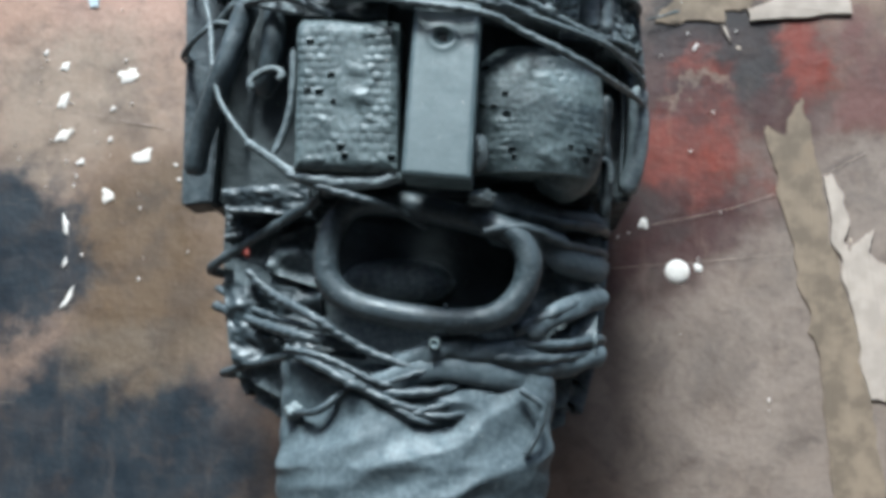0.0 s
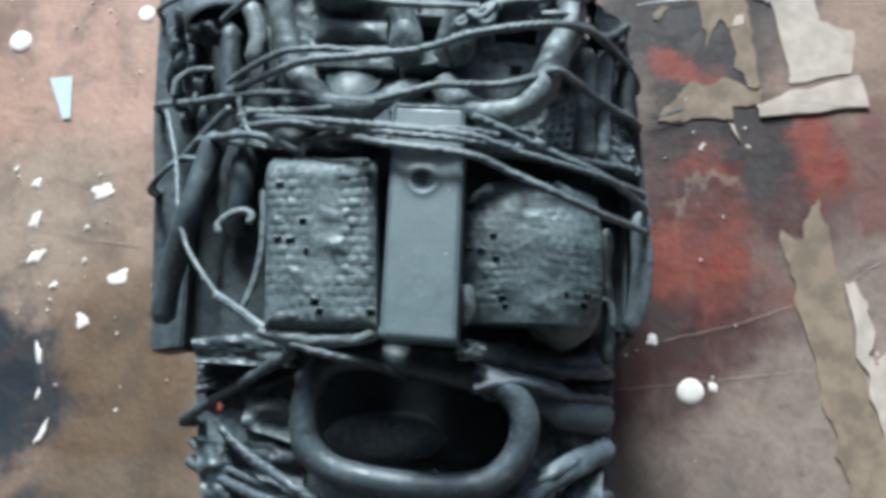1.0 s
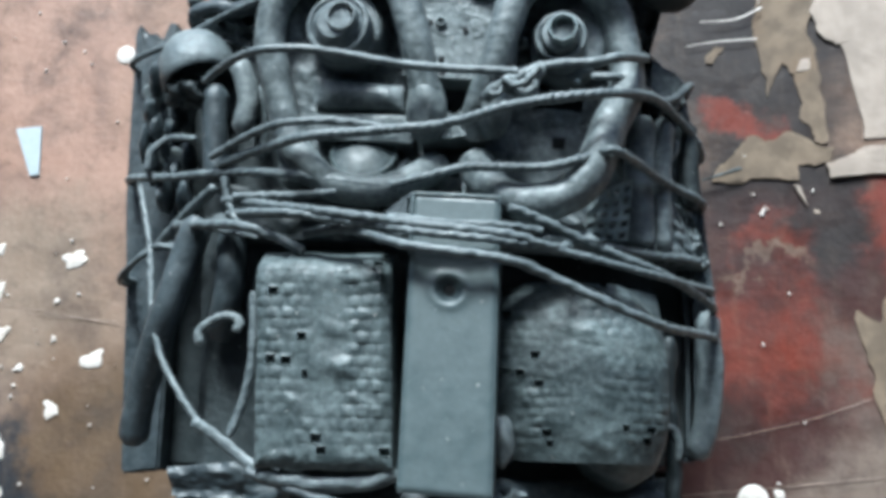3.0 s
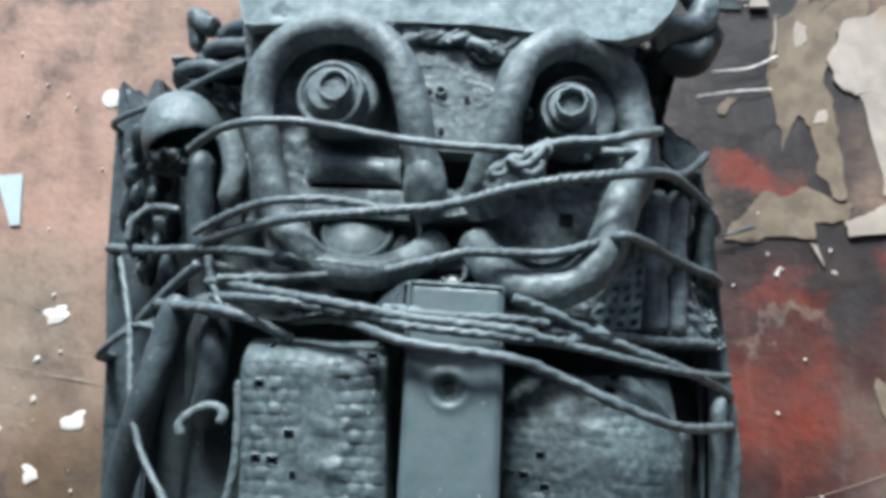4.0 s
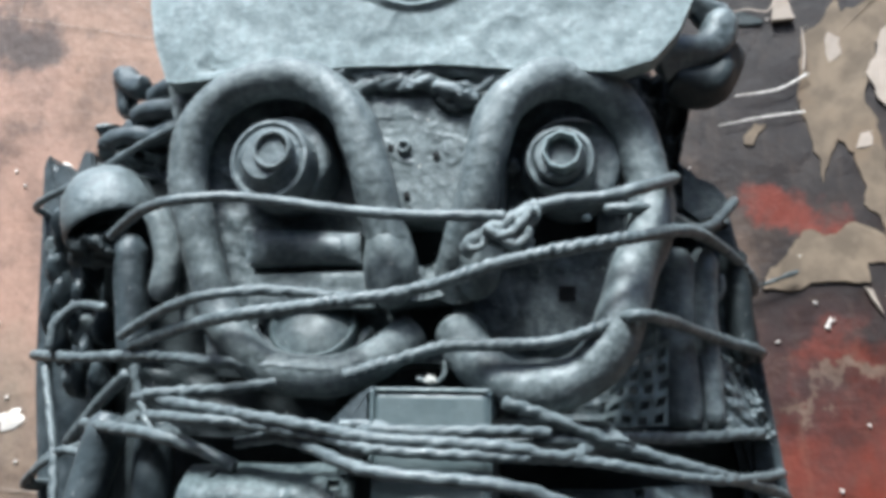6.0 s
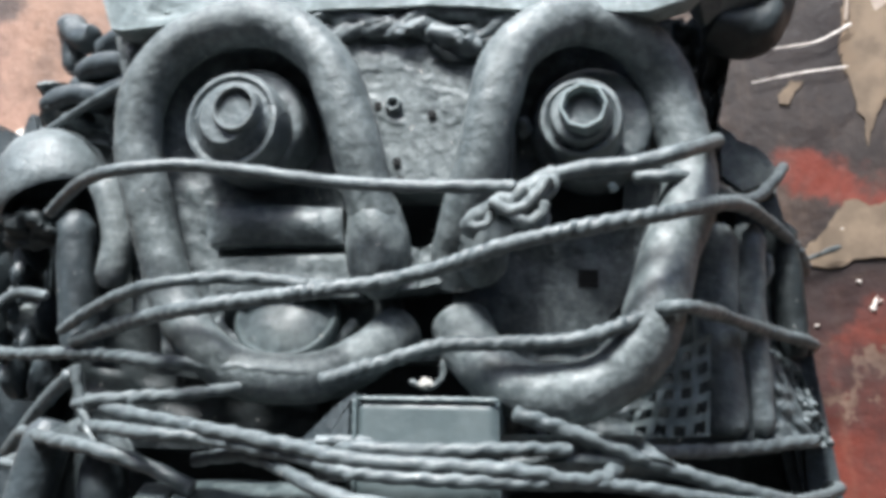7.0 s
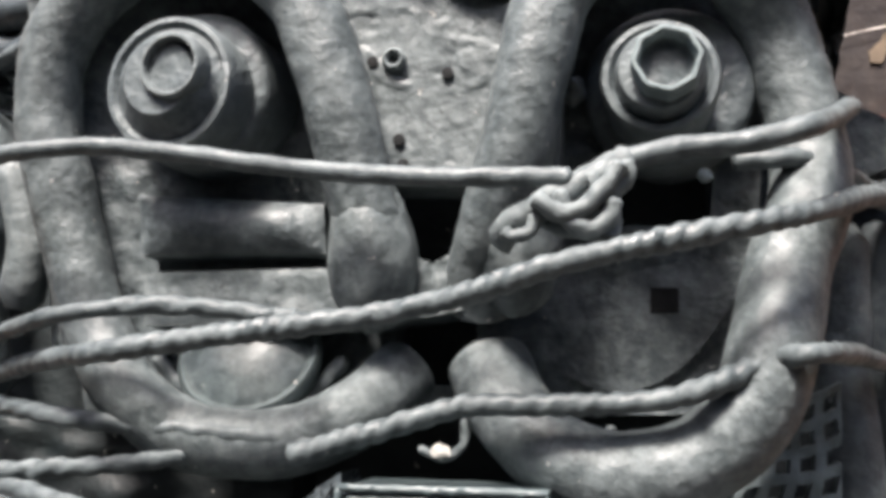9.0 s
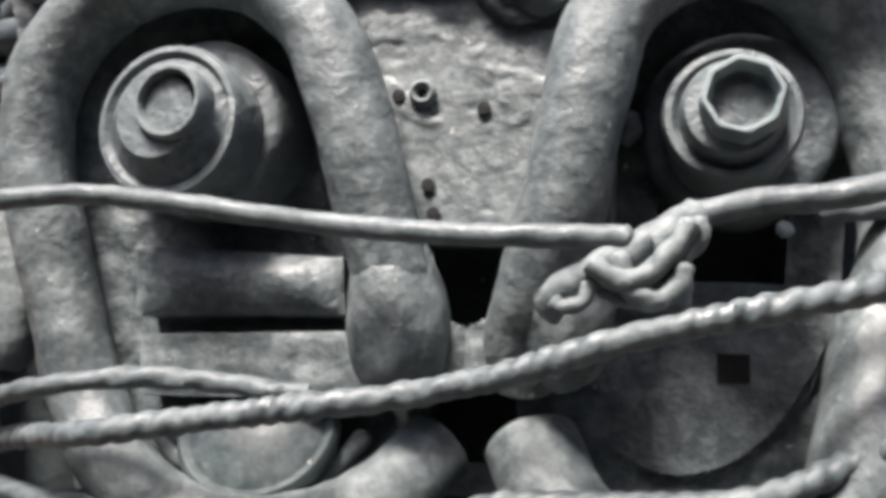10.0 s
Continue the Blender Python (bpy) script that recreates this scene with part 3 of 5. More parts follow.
part("lower_skin", slab_mesh([(-0.0392, -0.2480, 1.4415), (-0.0273, -0.2480, 1.4523), (-0.0205, -0.2480, 1.4560), (-0.0215, -0.2480, 1.4378), (-0.0367, -0.2480, 1.4388)], 0.02, 0.002, 0.001, 3), PAINT_SIDE, relief)
# this skin is coloured dark for the shade under the cords
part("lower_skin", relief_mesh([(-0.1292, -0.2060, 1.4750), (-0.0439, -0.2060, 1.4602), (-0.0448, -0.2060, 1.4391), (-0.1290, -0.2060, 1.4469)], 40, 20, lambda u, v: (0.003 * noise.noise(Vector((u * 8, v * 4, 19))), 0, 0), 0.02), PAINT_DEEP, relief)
# flat bar down the middle
bar = [(-0.0192, -0.2540, 1.4530), (0.0228, -0.2540, 1.4491)] + [(0.0161, -0.2710, 1.3100), (-0.0257, -0.2710, 1.3141)]


def bar_height(u, v):
    edge = min(u, 1 - u) * 0.04
    h = -0.0015 * max(0.0, 1 - edge / 0.0022) - 0.0012 * max(0.0, 1 - min(v, 1 - v) * 0.13 / 0.002)
    d = math.hypot((u - 0.46) * 0.040, (v - 0.335) * 0.135)
    h -= 0.0042 * math.exp(-((d / 0.0046) ** 2)) - 0.0012 * math.exp(-(((d - 0.007) / 0.0025) ** 2))
    return h + 0.0001 * noise.noise(Vector((u * 5, v * 9, 1))), 0, 0


flat_bar = part("flat_bar", relief_mesh(bar, 44, 130, bar_height, 0.03), PAINT_BAR, relief, "flat painted metal bar with a screw hole")
q = Vector(bar[0]).lerp(Vector(bar[1]), 0.46).lerp(Vector(bar[3]).lerp(Vector(bar[2]), 0.46), 0.335)
part("screw", lathe_mesh(q + Vector((0.0004, 0.003, 0)), [(0.0034, -0.004), (0.0034, 0.0), (0.0020, 0.0002)], 16), HOLE, flat_bar)
hose("bar_edge", [bar[0], bar[1]], 0.0009, mat=PAINT_BAR, lump=0.3, sides=8)
hose("bar_edge", [bar[0], [a + (b - a) * 0.22 for a, b in zip(bar[0], bar[3])]], 0.0008, mat=PAINT_BAR, lump=0.3, sides=8)

# two perforated pads beside the bar
random.seed(5)
MARKS = {(i, j): random.random() for i in range(14) for j in range(30)}


def pad_height(cols, rows, bulge, lump_seed, lower):
    """Rows of small raised cells, clogged with paint in places, with a few holes left open."""
    def height(u, v):
        slip = noise.noise(Vector((u * 2, v * 3, lump_seed + 5)))
        cv = (v + 0.02 * slip) * rows
        cu = (u + 0.03 * slip) * cols + 0.35 * (int(cv) % 2)
        i, j = int(cu) % 14, int(cv) % 30
        fu, fv = cu % 1, cv % 1
        k = MARKS[(i, j)]
        clear = max(0.0, min(1.0, 0.36 + 2.2 * noise.noise(Vector((u * 3.1 + 2, v * 2.0, lump_seed + 3))) + 0.5 * abs(u - 0.55)))
        cell = math.sin(math.pi * fu) ** 0.4 * math.sin(math.pi * fv) ** 0.4
        rib = 0.0012 * cell * (0.35 + 0.75 * k) * clear
        pit = -0.004 if k > 0.955 and 0.2 < fu < 0.8 and 0.2 < fv < 0.8 and clear > 0.3 else 0.0
        clot = 0.0007 * noise.noise(Vector((u * 5, v * 7, lump_seed + 1))) + 0.00025 * noise.noise(Vector((u * 14, v * 20, lump_seed)))
        fold = 0.0022 * max(0.0, noise.noise(Vector((u * 4 - v * 2, v * 9, lump_seed + 7))) - 0.25)
        if v > lower:
            fade = max(0.0, 1 - (v - lower) * 14)
            rib, pit = rib * fade, pit * fade
        return bulge(u, v) + rib + pit + clot + fold, 0.0012 * slip, 0.0012 * noise.noise(Vector((u * 2.5, v * 2, lump_seed + 9)))
    return height


def flat_bulge(u, v):
    edge = min(u, 1 - u, v * 1.4, (1 - v) * 1.4)
    return -0.016 * max(0.0, 1 - v / 0.14) ** 2 + 0.004 * min(1.0, edge * 12) ** 0.5 + 0.0025 * math.exp(-(((u - 0.62) / 0.12) ** 2 + ((v - 0.55) / 0.05) ** 2))


def round_bulge(u, v):
    d = ((u - 0.46) / 0.60) ** 2 + ((v - 0.60) / 0.70) ** 2
    return 0.030 * max(0.0, 1 - d) ** 0.5 - 0.003 - 0.05 * max(0.0, d - 0.9)


part("perforated_pad", relief_mesh([(-0.0985, -0.2400, 1.4328), (-0.0317, -0.2400, 1.4293), (-0.0314, -0.2400, 1.3222), (-0.0987, -0.2400, 1.3246)], 110, 170, pad_height(9, 18, flat_bulge, 1.0, 0.97), 0.03), PAINT_GRID, relief, "flat perforated pad thick with paint")
part("perforated_pad", relief_mesh([(0.0156, -0.2080, 1.4142), (0.1027, -0.2080, 1.4118), (0.0995, -0.2080, 1.3227), (0.0140, -0.2080, 1.3271)], 130, 150, pad_height(13, 18, round_bulge, 4.0, 0.9), 0.03), PAINT_GRID, relief, "bulging perforated pad thick with paint")
part("lump", blob_mesh((0.0754, -0.2010, 1.3328), (0.0215, 0.022, 0.0215), 0.12, 1.2, 5.0), PAINT_GLOSS, relief, "smooth rounded lump")
part("stub", blob_mesh((0.0202, -0.2380, 1.3358), (0.0055, 0.006, 0.012), 0.3, 1.5, 2.0, 3), PAINT_PIPE, relief)
part("stub", blob_mesh((0.0211, -0.2250, 1.3087), (0.009, 0.008, 0.005), 0.5, 1.6, 6.0, 3), PAINT_PIPE, relief)
hose("pad_hem", [(-0.0990, -0.2360, 1.3218), (-0.0730, -0.2360, 1.3174), (-0.0472, -0.2360, 1.3171), (-0.0297, -0.2360, 1.3210)], 0.004, mat=PAINT, lump=0.3)

# small square mesh on the second side
mesh_box = [(0.0696, -0.2120, 1.4600), (0.0899, -0.2120, 1.4672), (0.0856, -0.2120, 1.4350), (0.0601, -0.2120, 1.4357)]


def lattice(u, v):
    fu, fv = (u * 4 + 0.12 * math.sin(v * 9)) % 1, (v * 5 + 0.1 * math.sin(u * 7)) % 1
    return not (0.30 < fu < 0.90 and 0.28 < fv < 0.86 and u * 4 + v * 2 > 1.6)


# dark backing plate paints in the shade behind the mesh holes
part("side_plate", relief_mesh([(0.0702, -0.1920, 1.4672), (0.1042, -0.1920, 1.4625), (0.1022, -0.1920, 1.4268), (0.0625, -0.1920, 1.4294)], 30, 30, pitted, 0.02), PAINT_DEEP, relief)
part("square_mesh", relief_mesh(mesh_box, 80, 100, lambda u, v: (0.0016 * noise.noise(Vector((u * 4, v * 4, 0))), 0, 0), 0.004, lattice), PAINT_PLATE, relief, "square-holed plastic mesh")

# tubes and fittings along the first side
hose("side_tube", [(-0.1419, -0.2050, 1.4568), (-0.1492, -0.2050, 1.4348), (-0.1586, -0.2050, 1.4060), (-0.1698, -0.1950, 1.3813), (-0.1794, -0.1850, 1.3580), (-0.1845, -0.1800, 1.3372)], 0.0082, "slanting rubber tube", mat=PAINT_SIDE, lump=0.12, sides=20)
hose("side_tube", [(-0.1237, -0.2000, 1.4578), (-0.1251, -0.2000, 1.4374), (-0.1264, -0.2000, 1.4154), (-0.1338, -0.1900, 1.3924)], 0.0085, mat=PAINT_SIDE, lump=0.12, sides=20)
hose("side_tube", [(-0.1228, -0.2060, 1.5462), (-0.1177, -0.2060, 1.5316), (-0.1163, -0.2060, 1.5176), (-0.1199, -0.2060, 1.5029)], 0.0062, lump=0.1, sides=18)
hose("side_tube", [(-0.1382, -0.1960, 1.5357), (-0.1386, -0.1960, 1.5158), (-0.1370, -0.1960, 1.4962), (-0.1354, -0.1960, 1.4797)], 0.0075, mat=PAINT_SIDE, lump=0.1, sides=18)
hose("side_tube", [(-0.1143, -0.1960, 1.5336), (-0.1115, -0.1960, 1.5136), (-0.1107, -0.1960, 1.4914)], 0.004, mat=PAINT, lump=0.2)
hose("hook", [(-0.1346, -0.2180, 1.3867), (-0.1355, -0.2180, 1.3929), (-0.1292, -0.2180, 1.3984), (-0.1206, -0.2180, 1.4013), (-0.1142, -0.2180, 1.3980), (-0.1161, -0.2180, 1.3925)], 0.0024, lump=0.25)
hose("hook", [(-0.1060, -0.2220, 1.4129), (-0.1057, -0.2220, 1.3852), (-0.1089, -0.2220, 1.3615), (-0.1169, -0.2220, 1.3399)], 0.0022, mat=PAINT, lump=0.25)
part("bell_cap", lathe_mesh((-0.1522, -0.1880, 1.5507), [(0.001, 0.0150), (0.011, 0.0120), (0.0178, 0.002), (0.0196, -0.010), (0.0210, -0.0115), (0.0224, -0.010), (0.0222, -0.002), (0.0206, 0.0080), (0.0160, 0.0155), (0.0085, 0.0196), (0.001, 0.0208)], 40, (-110, 62)), PAINT, relief, "dusty rounded bell-shaped cap")
part("clamp", blob_mesh((-0.1539, -0.1960, 1.5322), (0.012, 0.010, 0.009), 0.5, 1.8, 4.0), PAINT_DEEP, relief)
random.seed(11)
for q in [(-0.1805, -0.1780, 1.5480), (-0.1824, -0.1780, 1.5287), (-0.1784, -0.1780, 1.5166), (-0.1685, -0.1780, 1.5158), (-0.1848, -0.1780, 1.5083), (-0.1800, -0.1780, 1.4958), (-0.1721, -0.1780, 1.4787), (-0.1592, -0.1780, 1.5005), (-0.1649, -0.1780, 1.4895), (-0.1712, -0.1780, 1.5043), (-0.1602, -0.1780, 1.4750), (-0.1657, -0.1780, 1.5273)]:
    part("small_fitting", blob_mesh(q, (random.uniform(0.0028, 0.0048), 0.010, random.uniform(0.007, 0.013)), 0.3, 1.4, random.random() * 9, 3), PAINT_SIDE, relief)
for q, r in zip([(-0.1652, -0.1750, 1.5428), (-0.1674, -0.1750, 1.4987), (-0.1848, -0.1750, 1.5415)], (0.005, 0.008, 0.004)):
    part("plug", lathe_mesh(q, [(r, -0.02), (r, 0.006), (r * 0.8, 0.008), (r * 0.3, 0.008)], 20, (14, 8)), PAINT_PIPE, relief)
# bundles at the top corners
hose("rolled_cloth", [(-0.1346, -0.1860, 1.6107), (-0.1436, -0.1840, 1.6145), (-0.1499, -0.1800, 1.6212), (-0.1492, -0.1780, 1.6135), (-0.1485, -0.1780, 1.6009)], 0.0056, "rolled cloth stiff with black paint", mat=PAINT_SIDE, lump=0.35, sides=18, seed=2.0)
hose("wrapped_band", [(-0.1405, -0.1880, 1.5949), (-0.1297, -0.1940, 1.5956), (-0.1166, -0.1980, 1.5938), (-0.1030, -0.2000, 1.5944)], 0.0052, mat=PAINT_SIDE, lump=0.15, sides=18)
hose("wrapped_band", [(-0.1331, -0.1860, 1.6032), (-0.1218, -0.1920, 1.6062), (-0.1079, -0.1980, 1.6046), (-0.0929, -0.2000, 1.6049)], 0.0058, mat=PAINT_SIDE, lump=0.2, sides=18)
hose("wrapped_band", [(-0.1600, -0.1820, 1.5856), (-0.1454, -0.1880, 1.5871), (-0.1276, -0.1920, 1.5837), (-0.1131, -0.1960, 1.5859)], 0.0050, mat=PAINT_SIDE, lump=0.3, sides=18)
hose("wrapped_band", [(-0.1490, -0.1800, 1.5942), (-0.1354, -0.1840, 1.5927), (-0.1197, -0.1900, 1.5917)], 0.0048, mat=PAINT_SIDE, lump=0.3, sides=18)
part("crumpled_wad", relief_mesh([(-0.1606, -0.1820, 1.5958), (-0.1086, -0.1820, 1.5936), (-0.1089, -0.1820, 1.5570), (-0.1618, -0.1820, 1.5772)], 36, 26, lambda u, v: (0.012 * noise.noise(Vector((u * 5, v * 4, 3))) + 0.004 * noise.noise(Vector((u * 14, v * 11, 3))), 0, 0), 0.03), PAINT, relief)
hose("rolled_cloth", [(0.0983, -0.2000, 1.5877), (0.1076, -0.2000, 1.5903), (0.1186, -0.1950, 1.5924), (0.1284, -0.1900, 1.6000), (0.1334, -0.1860, 1.6109)], 0.0075, "rolled cloth stiff with black paint", mat=PAINT, lump=0.5, sides=20, seed=1.0)
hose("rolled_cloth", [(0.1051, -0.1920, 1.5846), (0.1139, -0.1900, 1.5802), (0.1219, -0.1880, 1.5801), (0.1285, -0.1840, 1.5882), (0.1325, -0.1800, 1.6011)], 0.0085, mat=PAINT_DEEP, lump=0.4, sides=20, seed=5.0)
hose("rolled_cloth", [(0.1202, -0.1880, 1.6269), (0.1213, -0.1880, 1.6178), (0.1260, -0.1860, 1.6129), (0.1315, -0.1820, 1.6106)], 0.0070, mat=PAINT, lump=0.4, sides=20, seed=8.0)
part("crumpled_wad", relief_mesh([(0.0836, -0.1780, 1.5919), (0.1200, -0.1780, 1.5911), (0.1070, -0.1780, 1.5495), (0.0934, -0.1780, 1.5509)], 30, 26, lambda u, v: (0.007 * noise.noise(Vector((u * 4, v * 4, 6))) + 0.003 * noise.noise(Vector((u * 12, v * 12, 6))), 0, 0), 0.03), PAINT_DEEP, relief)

# fittings along the second side
part("corner_plate", slab_mesh([(0.1056, -0.1720, 1.5573), (0.1113, -0.1720, 1.5465), (0.1216, -0.1720, 1.5406), (0.1278, -0.1720, 1.5305), (0.1257, -0.1720, 1.5230), (0.1122, -0.1720, 1.5185), (0.1024, -0.1720, 1.5285)], 0.02, 0.004, 0.001, 3), PAINT_PIPE, relief)
hose("side_tube", [(0.0995, -0.1900, 1.5073), (0.0966, -0.1900, 1.4873), (0.0945, -0.1900, 1.4676), (0.0944, -0.1900, 1.4482), (0.0935, -0.1900, 1.4340)], 0.0078, mat=PAINT, lump=0.15, sides=18)
hose("side_tube", [(0.1109, -0.1840, 1.5075), (0.1083, -0.1840, 1.4872), (0.1062, -0.1840, 1.4672), (0.1056, -0.1840, 1.4476), (0.1046, -0.1840, 1.4333)], 0.0066, mat=PAINT, lump=0.2, sides=18)
hose("side_tube", [(0.1257, -0.1650, 1.5109), (0.1257, -0.1650, 1.4884), (0.1255, -0.1650, 1.4610)], 0.006, mat=PAINT_DEEP, lump=0.2)
hose("hook", [(0.1179, -0.1760, 1.4982), (0.1176, -0.1760, 1.4914), (0.1140, -0.1760, 1.4876), (0.1122, -0.1760, 1.4904)], 0.0018, lump=0.3)
part("crumpled_wad", relief_mesh([(0.1133, -0.1680, 1.4670), (0.1247, -0.1680, 1.4580), (0.1334, -0.1680, 1.4284), (0.1063, -0.1680, 1.4302)], 30, 34, lambda u, v: (0.005 * noise.noise(Vector((u * 4, v * 5, 2))) + 0.003 * noise.noise(Vector((u * 11, v * 13, 2))), 0, 0), 0.03), PAINT, relief)
hose("side_tube", [(0.1310, -0.1600, 1.4038), (0.1309, -0.1600, 1.3745), (0.1270, -0.1600, 1.3458), (0.1207, -0.1600, 1.3248)], 0.007, mat=PAINT, lump=0.2)
hose("side_tube", [(0.1062, -0.1900, 1.3871), (0.1042, -0.1900, 1.3559), (0.1050, -0.1900, 1.3288), (0.1025, -0.1900, 1.3022)], 0.004, mat=PAINT_DEEP, lump=0.3)
hose("hook", [(0.0995, -0.1950, 1.3424), (0.1050, -0.1950, 1.3403), (0.1073, -0.1950, 1.3332), (0.1063, -0.1950, 1.3249)], 0.0018, lump=0.3)

part("side_skin", relief_mesh([(0.0853, -0.1830, 1.5125), (0.1288, -0.1600, 1.5044), (0.1307, -0.1560, 1.4285), (0.0642, -0.1880, 1.4333)], 50, 60, lambda u, v: (0.004 * noise.noise(Vector((u * 5, v * 7, 31))) + 0.0006 * noise.noise(Vector((u * 14, v * 20, 7))), 0, 0), 0.03), PAINT_SIDE, relief, "lumpy painted skin between the fittings")
part("crumpled_wad", relief_mesh([(0.1108, -0.1760, 1.4626), (0.1172, -0.1690, 1.4613), (0.1317, -0.1600, 1.4305), (0.1070, -0.1800, 1.4322)], 40, 40, lambda u, v: (0.006 * math.sin(math.pi * u) ** 0.6 + 0.003 * noise.noise(Vector((u * 5, v * 6, 41))) + 0.0006 * noise.noise(Vector((u * 15, v * 18, 2))), 0, 0), 0.02), PAINT, relief)
part("crumpled_wad", relief_mesh([(0.0417, -0.1760, 1.2867), (0.1010, -0.1760, 1.2918), (0.0962, -0.1760, 1.2115), (0.0389, -0.1760, 1.2043)], 34, 34, lambda u, v: (0.007 * noise.noise(Vector((u * 3, v * 4, 15))) + 0.002 * noise.noise(Vector((u * 11, v * 12, 5))), 0, 0), 0.03), PAINT, relief)
part("crumpled_wad", relief_mesh([(-0.1625, -0.1720, 1.2619), (-0.0914, -0.1720, 1.2576), (-0.0901, -0.1720, 1.2044), (-0.1521, -0.1720, 1.2044)], 34, 34, lambda u, v: (0.006 * noise.noise(Vector((u * 3, v * 4, 25))) + 0.002 * noise.noise(Vector((u * 11, v * 12, 8))), 0, 0), 0.03), PAINT_SIDE, relief)
# cords bound across
cord([(-0.1387, -0.2150, 1.5309), (-0.1186, -0.2320, 1.5346), (-0.0986, -0.2485, 1.5329), (-0.0758, -0.2485, 1.5326), (-0.0534, -0.2485, 1.5283), (-0.0264, -0.2485, 1.5218), (-0.0018, -0.2525, 1.5164), (0.0195, -0.2545, 1.5133), (0.0336, -0.2555, 1.5114)], 0.0031, "thin cord stretched across the hoses", 0)
cord([(0.0429, -0.2505, 1.5151), (0.0559, -0.2505, 1.5164), (0.0687, -0.2505, 1.5162), (0.0829, -0.2505, 1.5183), (0.1003, -0.2150, 1.5313)], 0.0036, "", 0)
knot = part("knot", tube_mesh([(0.0162, -0.248, 1.5012), (0.0217, -0.252, 1.5041), (0.0281, -0.254, 1.507), (0.0342, -0.254, 1.5093), (0.0399, -0.253, 1.5125), (0.0457, -0.25, 1.5157)], 0.0035, twist=40, sides=18, lump=0.22, seed=3.0), PAINT_PIPE, relief, "thick frayed knot of cord")
for pts, r in (([(0.0257, -0.2580, 1.5080), (0.0296, -0.2580, 1.5041), (0.0349, -0.2580, 1.5043), (0.0403, -0.2580, 1.5088), (0.0435, -0.2580, 1.5130)], 0.0020),
               ([(0.0311, -0.2570, 1.5089), (0.0314, -0.2570, 1.5032), (0.0353, -0.2570, 1.5003), (0.0396, -0.2570, 1.5016), (0.0418, -0.2570, 1.5060)], 0.0019),
               ([(0.0268, -0.2520, 1.5036), (0.0309, -0.2530, 1.5012), (0.0359, -0.2530, 1.5002), (0.0403, -0.2520, 1.4992), (0.0416, -0.2500, 1.5034)], 0.0015),
               ([(0.0371, -0.2560, 1.5120), (0.0385, -0.2560, 1.5083), (0.0412, -0.2560, 1.5072), (0.0445, -0.2560, 1.5103), (0.0445, -0.2560, 1.5138)], 0.0017),
               ([(0.0186, -0.2560, 1.5018), (0.0205, -0.2560, 1.5004), (0.0239, -0.2560, 1.5012), (0.0256, -0.2560, 1.5045)], 0.0015)):
    part("strand", tube_mesh(pts, r, twist=60, sides=12, lump=0.2, seed=r * 4000), PAINT_PIPE, knot)
cord([(0.0697, -0.2250, 1.5185), (0.0832, -0.2250, 1.5178), (0.0949, -0.2150, 1.5166), (0.1061, -0.2000, 1.5138), (0.1158, -0.1900, 1.5169), (0.1281, -0.1750, 1.5297)], 0.0032, "", 0)
cord([(-0.1337, -0.2150, 1.4874), (-0.1112, -0.2300, 1.4926), (-0.0882, -0.2440, 1.4946), (-0.0681, -0.2440, 1.4954), (-0.0484, -0.2440, 1.4931), (-0.0289, -0.2440, 1.4888)], 0.0030, "", 30)
cord([(-0.1291, -0.2150, 1.4831), (-0.1001, -0.2320, 1.4856), (-0.0732, -0.2510, 1.4848), (-0.0466, -0.2510, 1.4861), (-0.0274, -0.2510, 1.4869), (-0.0083, -0.2510, 1.4877), (0.0111, -0.2550, 1.4899), (0.0254, -0.2580, 1.4929), (0.0439, -0.2570, 1.4959), (0.0623, -0.2550, 1.4980), (0.0812, -0.2470, 1.5012), (0.1011, -0.2180, 1.5086), (0.1149, -0.1900, 1.5093), (0.1269, -0.1700, 1.5041), (0.1348, -0.1550, 1.4949)], 0.0036, "twisted cord bound across the hoses")
cord([(-0.1980, -0.1700, 1.4906), (-0.1614, -0.1950, 1.4834), (-0.1250, -0.2150, 1.4789), (-0.0924, -0.2320, 1.4723), (-0.0671, -0.2320, 1.4680), (-0.0423, -0.2320, 1.4640), (-0.0288, -0.2320, 1.4613)], 0.0034, "", 40)
cord([(-0.0320, -0.2460, 1.4596), (-0.0104, -0.2460, 1.4641), (0.0063, -0.2460, 1.4673), (0.0226, -0.2460, 1.4665), (0.0410, -0.2460, 1.4656), (0.0549, -0.2460, 1.4671), (0.0693, -0.2420, 1.4719), (0.0784, -0.2460, 1.4726), (0.0920, -0.2200, 1.4726), (0.1097, -0.1900, 1.4697), (0.1329, -0.1600, 1.4653)], 0.0034, "twisted cord bound across the hoses")
cord([(-0.1155, -0.2320, 1.4608), (-0.0958, -0.2320, 1.4604), (-0.0773, -0.2320, 1.4602), (-0.0605, -0.2320, 1.4612)], 0.0030, "", 40)
cord([(-0.1204, -0.2250, 1.4536), (-0.0888, -0.2460, 1.4483), (-0.0663, -0.2460, 1.4451), (-0.0426, -0.2460, 1.4410), (-0.0183, -0.2570, 1.4387), (0.0003, -0.2570, 1.4366), (0.0215, -0.2550, 1.4354), (0.0423, -0.2460, 1.4339)], 0.0030, "", 40)
cord([(-0.1230, -0.2250, 1.4614), (-0.0747, -0.2450, 1.4496), (-0.0378, -0.2580, 1.4407), (-0.0168, -0.2650, 1.4353), (0.0253, -0.2620, 1.4295), (0.0475, -0.2500, 1.4248), (0.0619, -0.2300, 1.4308), (0.0926, -0.2000, 1.4300), (0.1265, -0.1680, 1.4308)], 0.0033, "", 35)
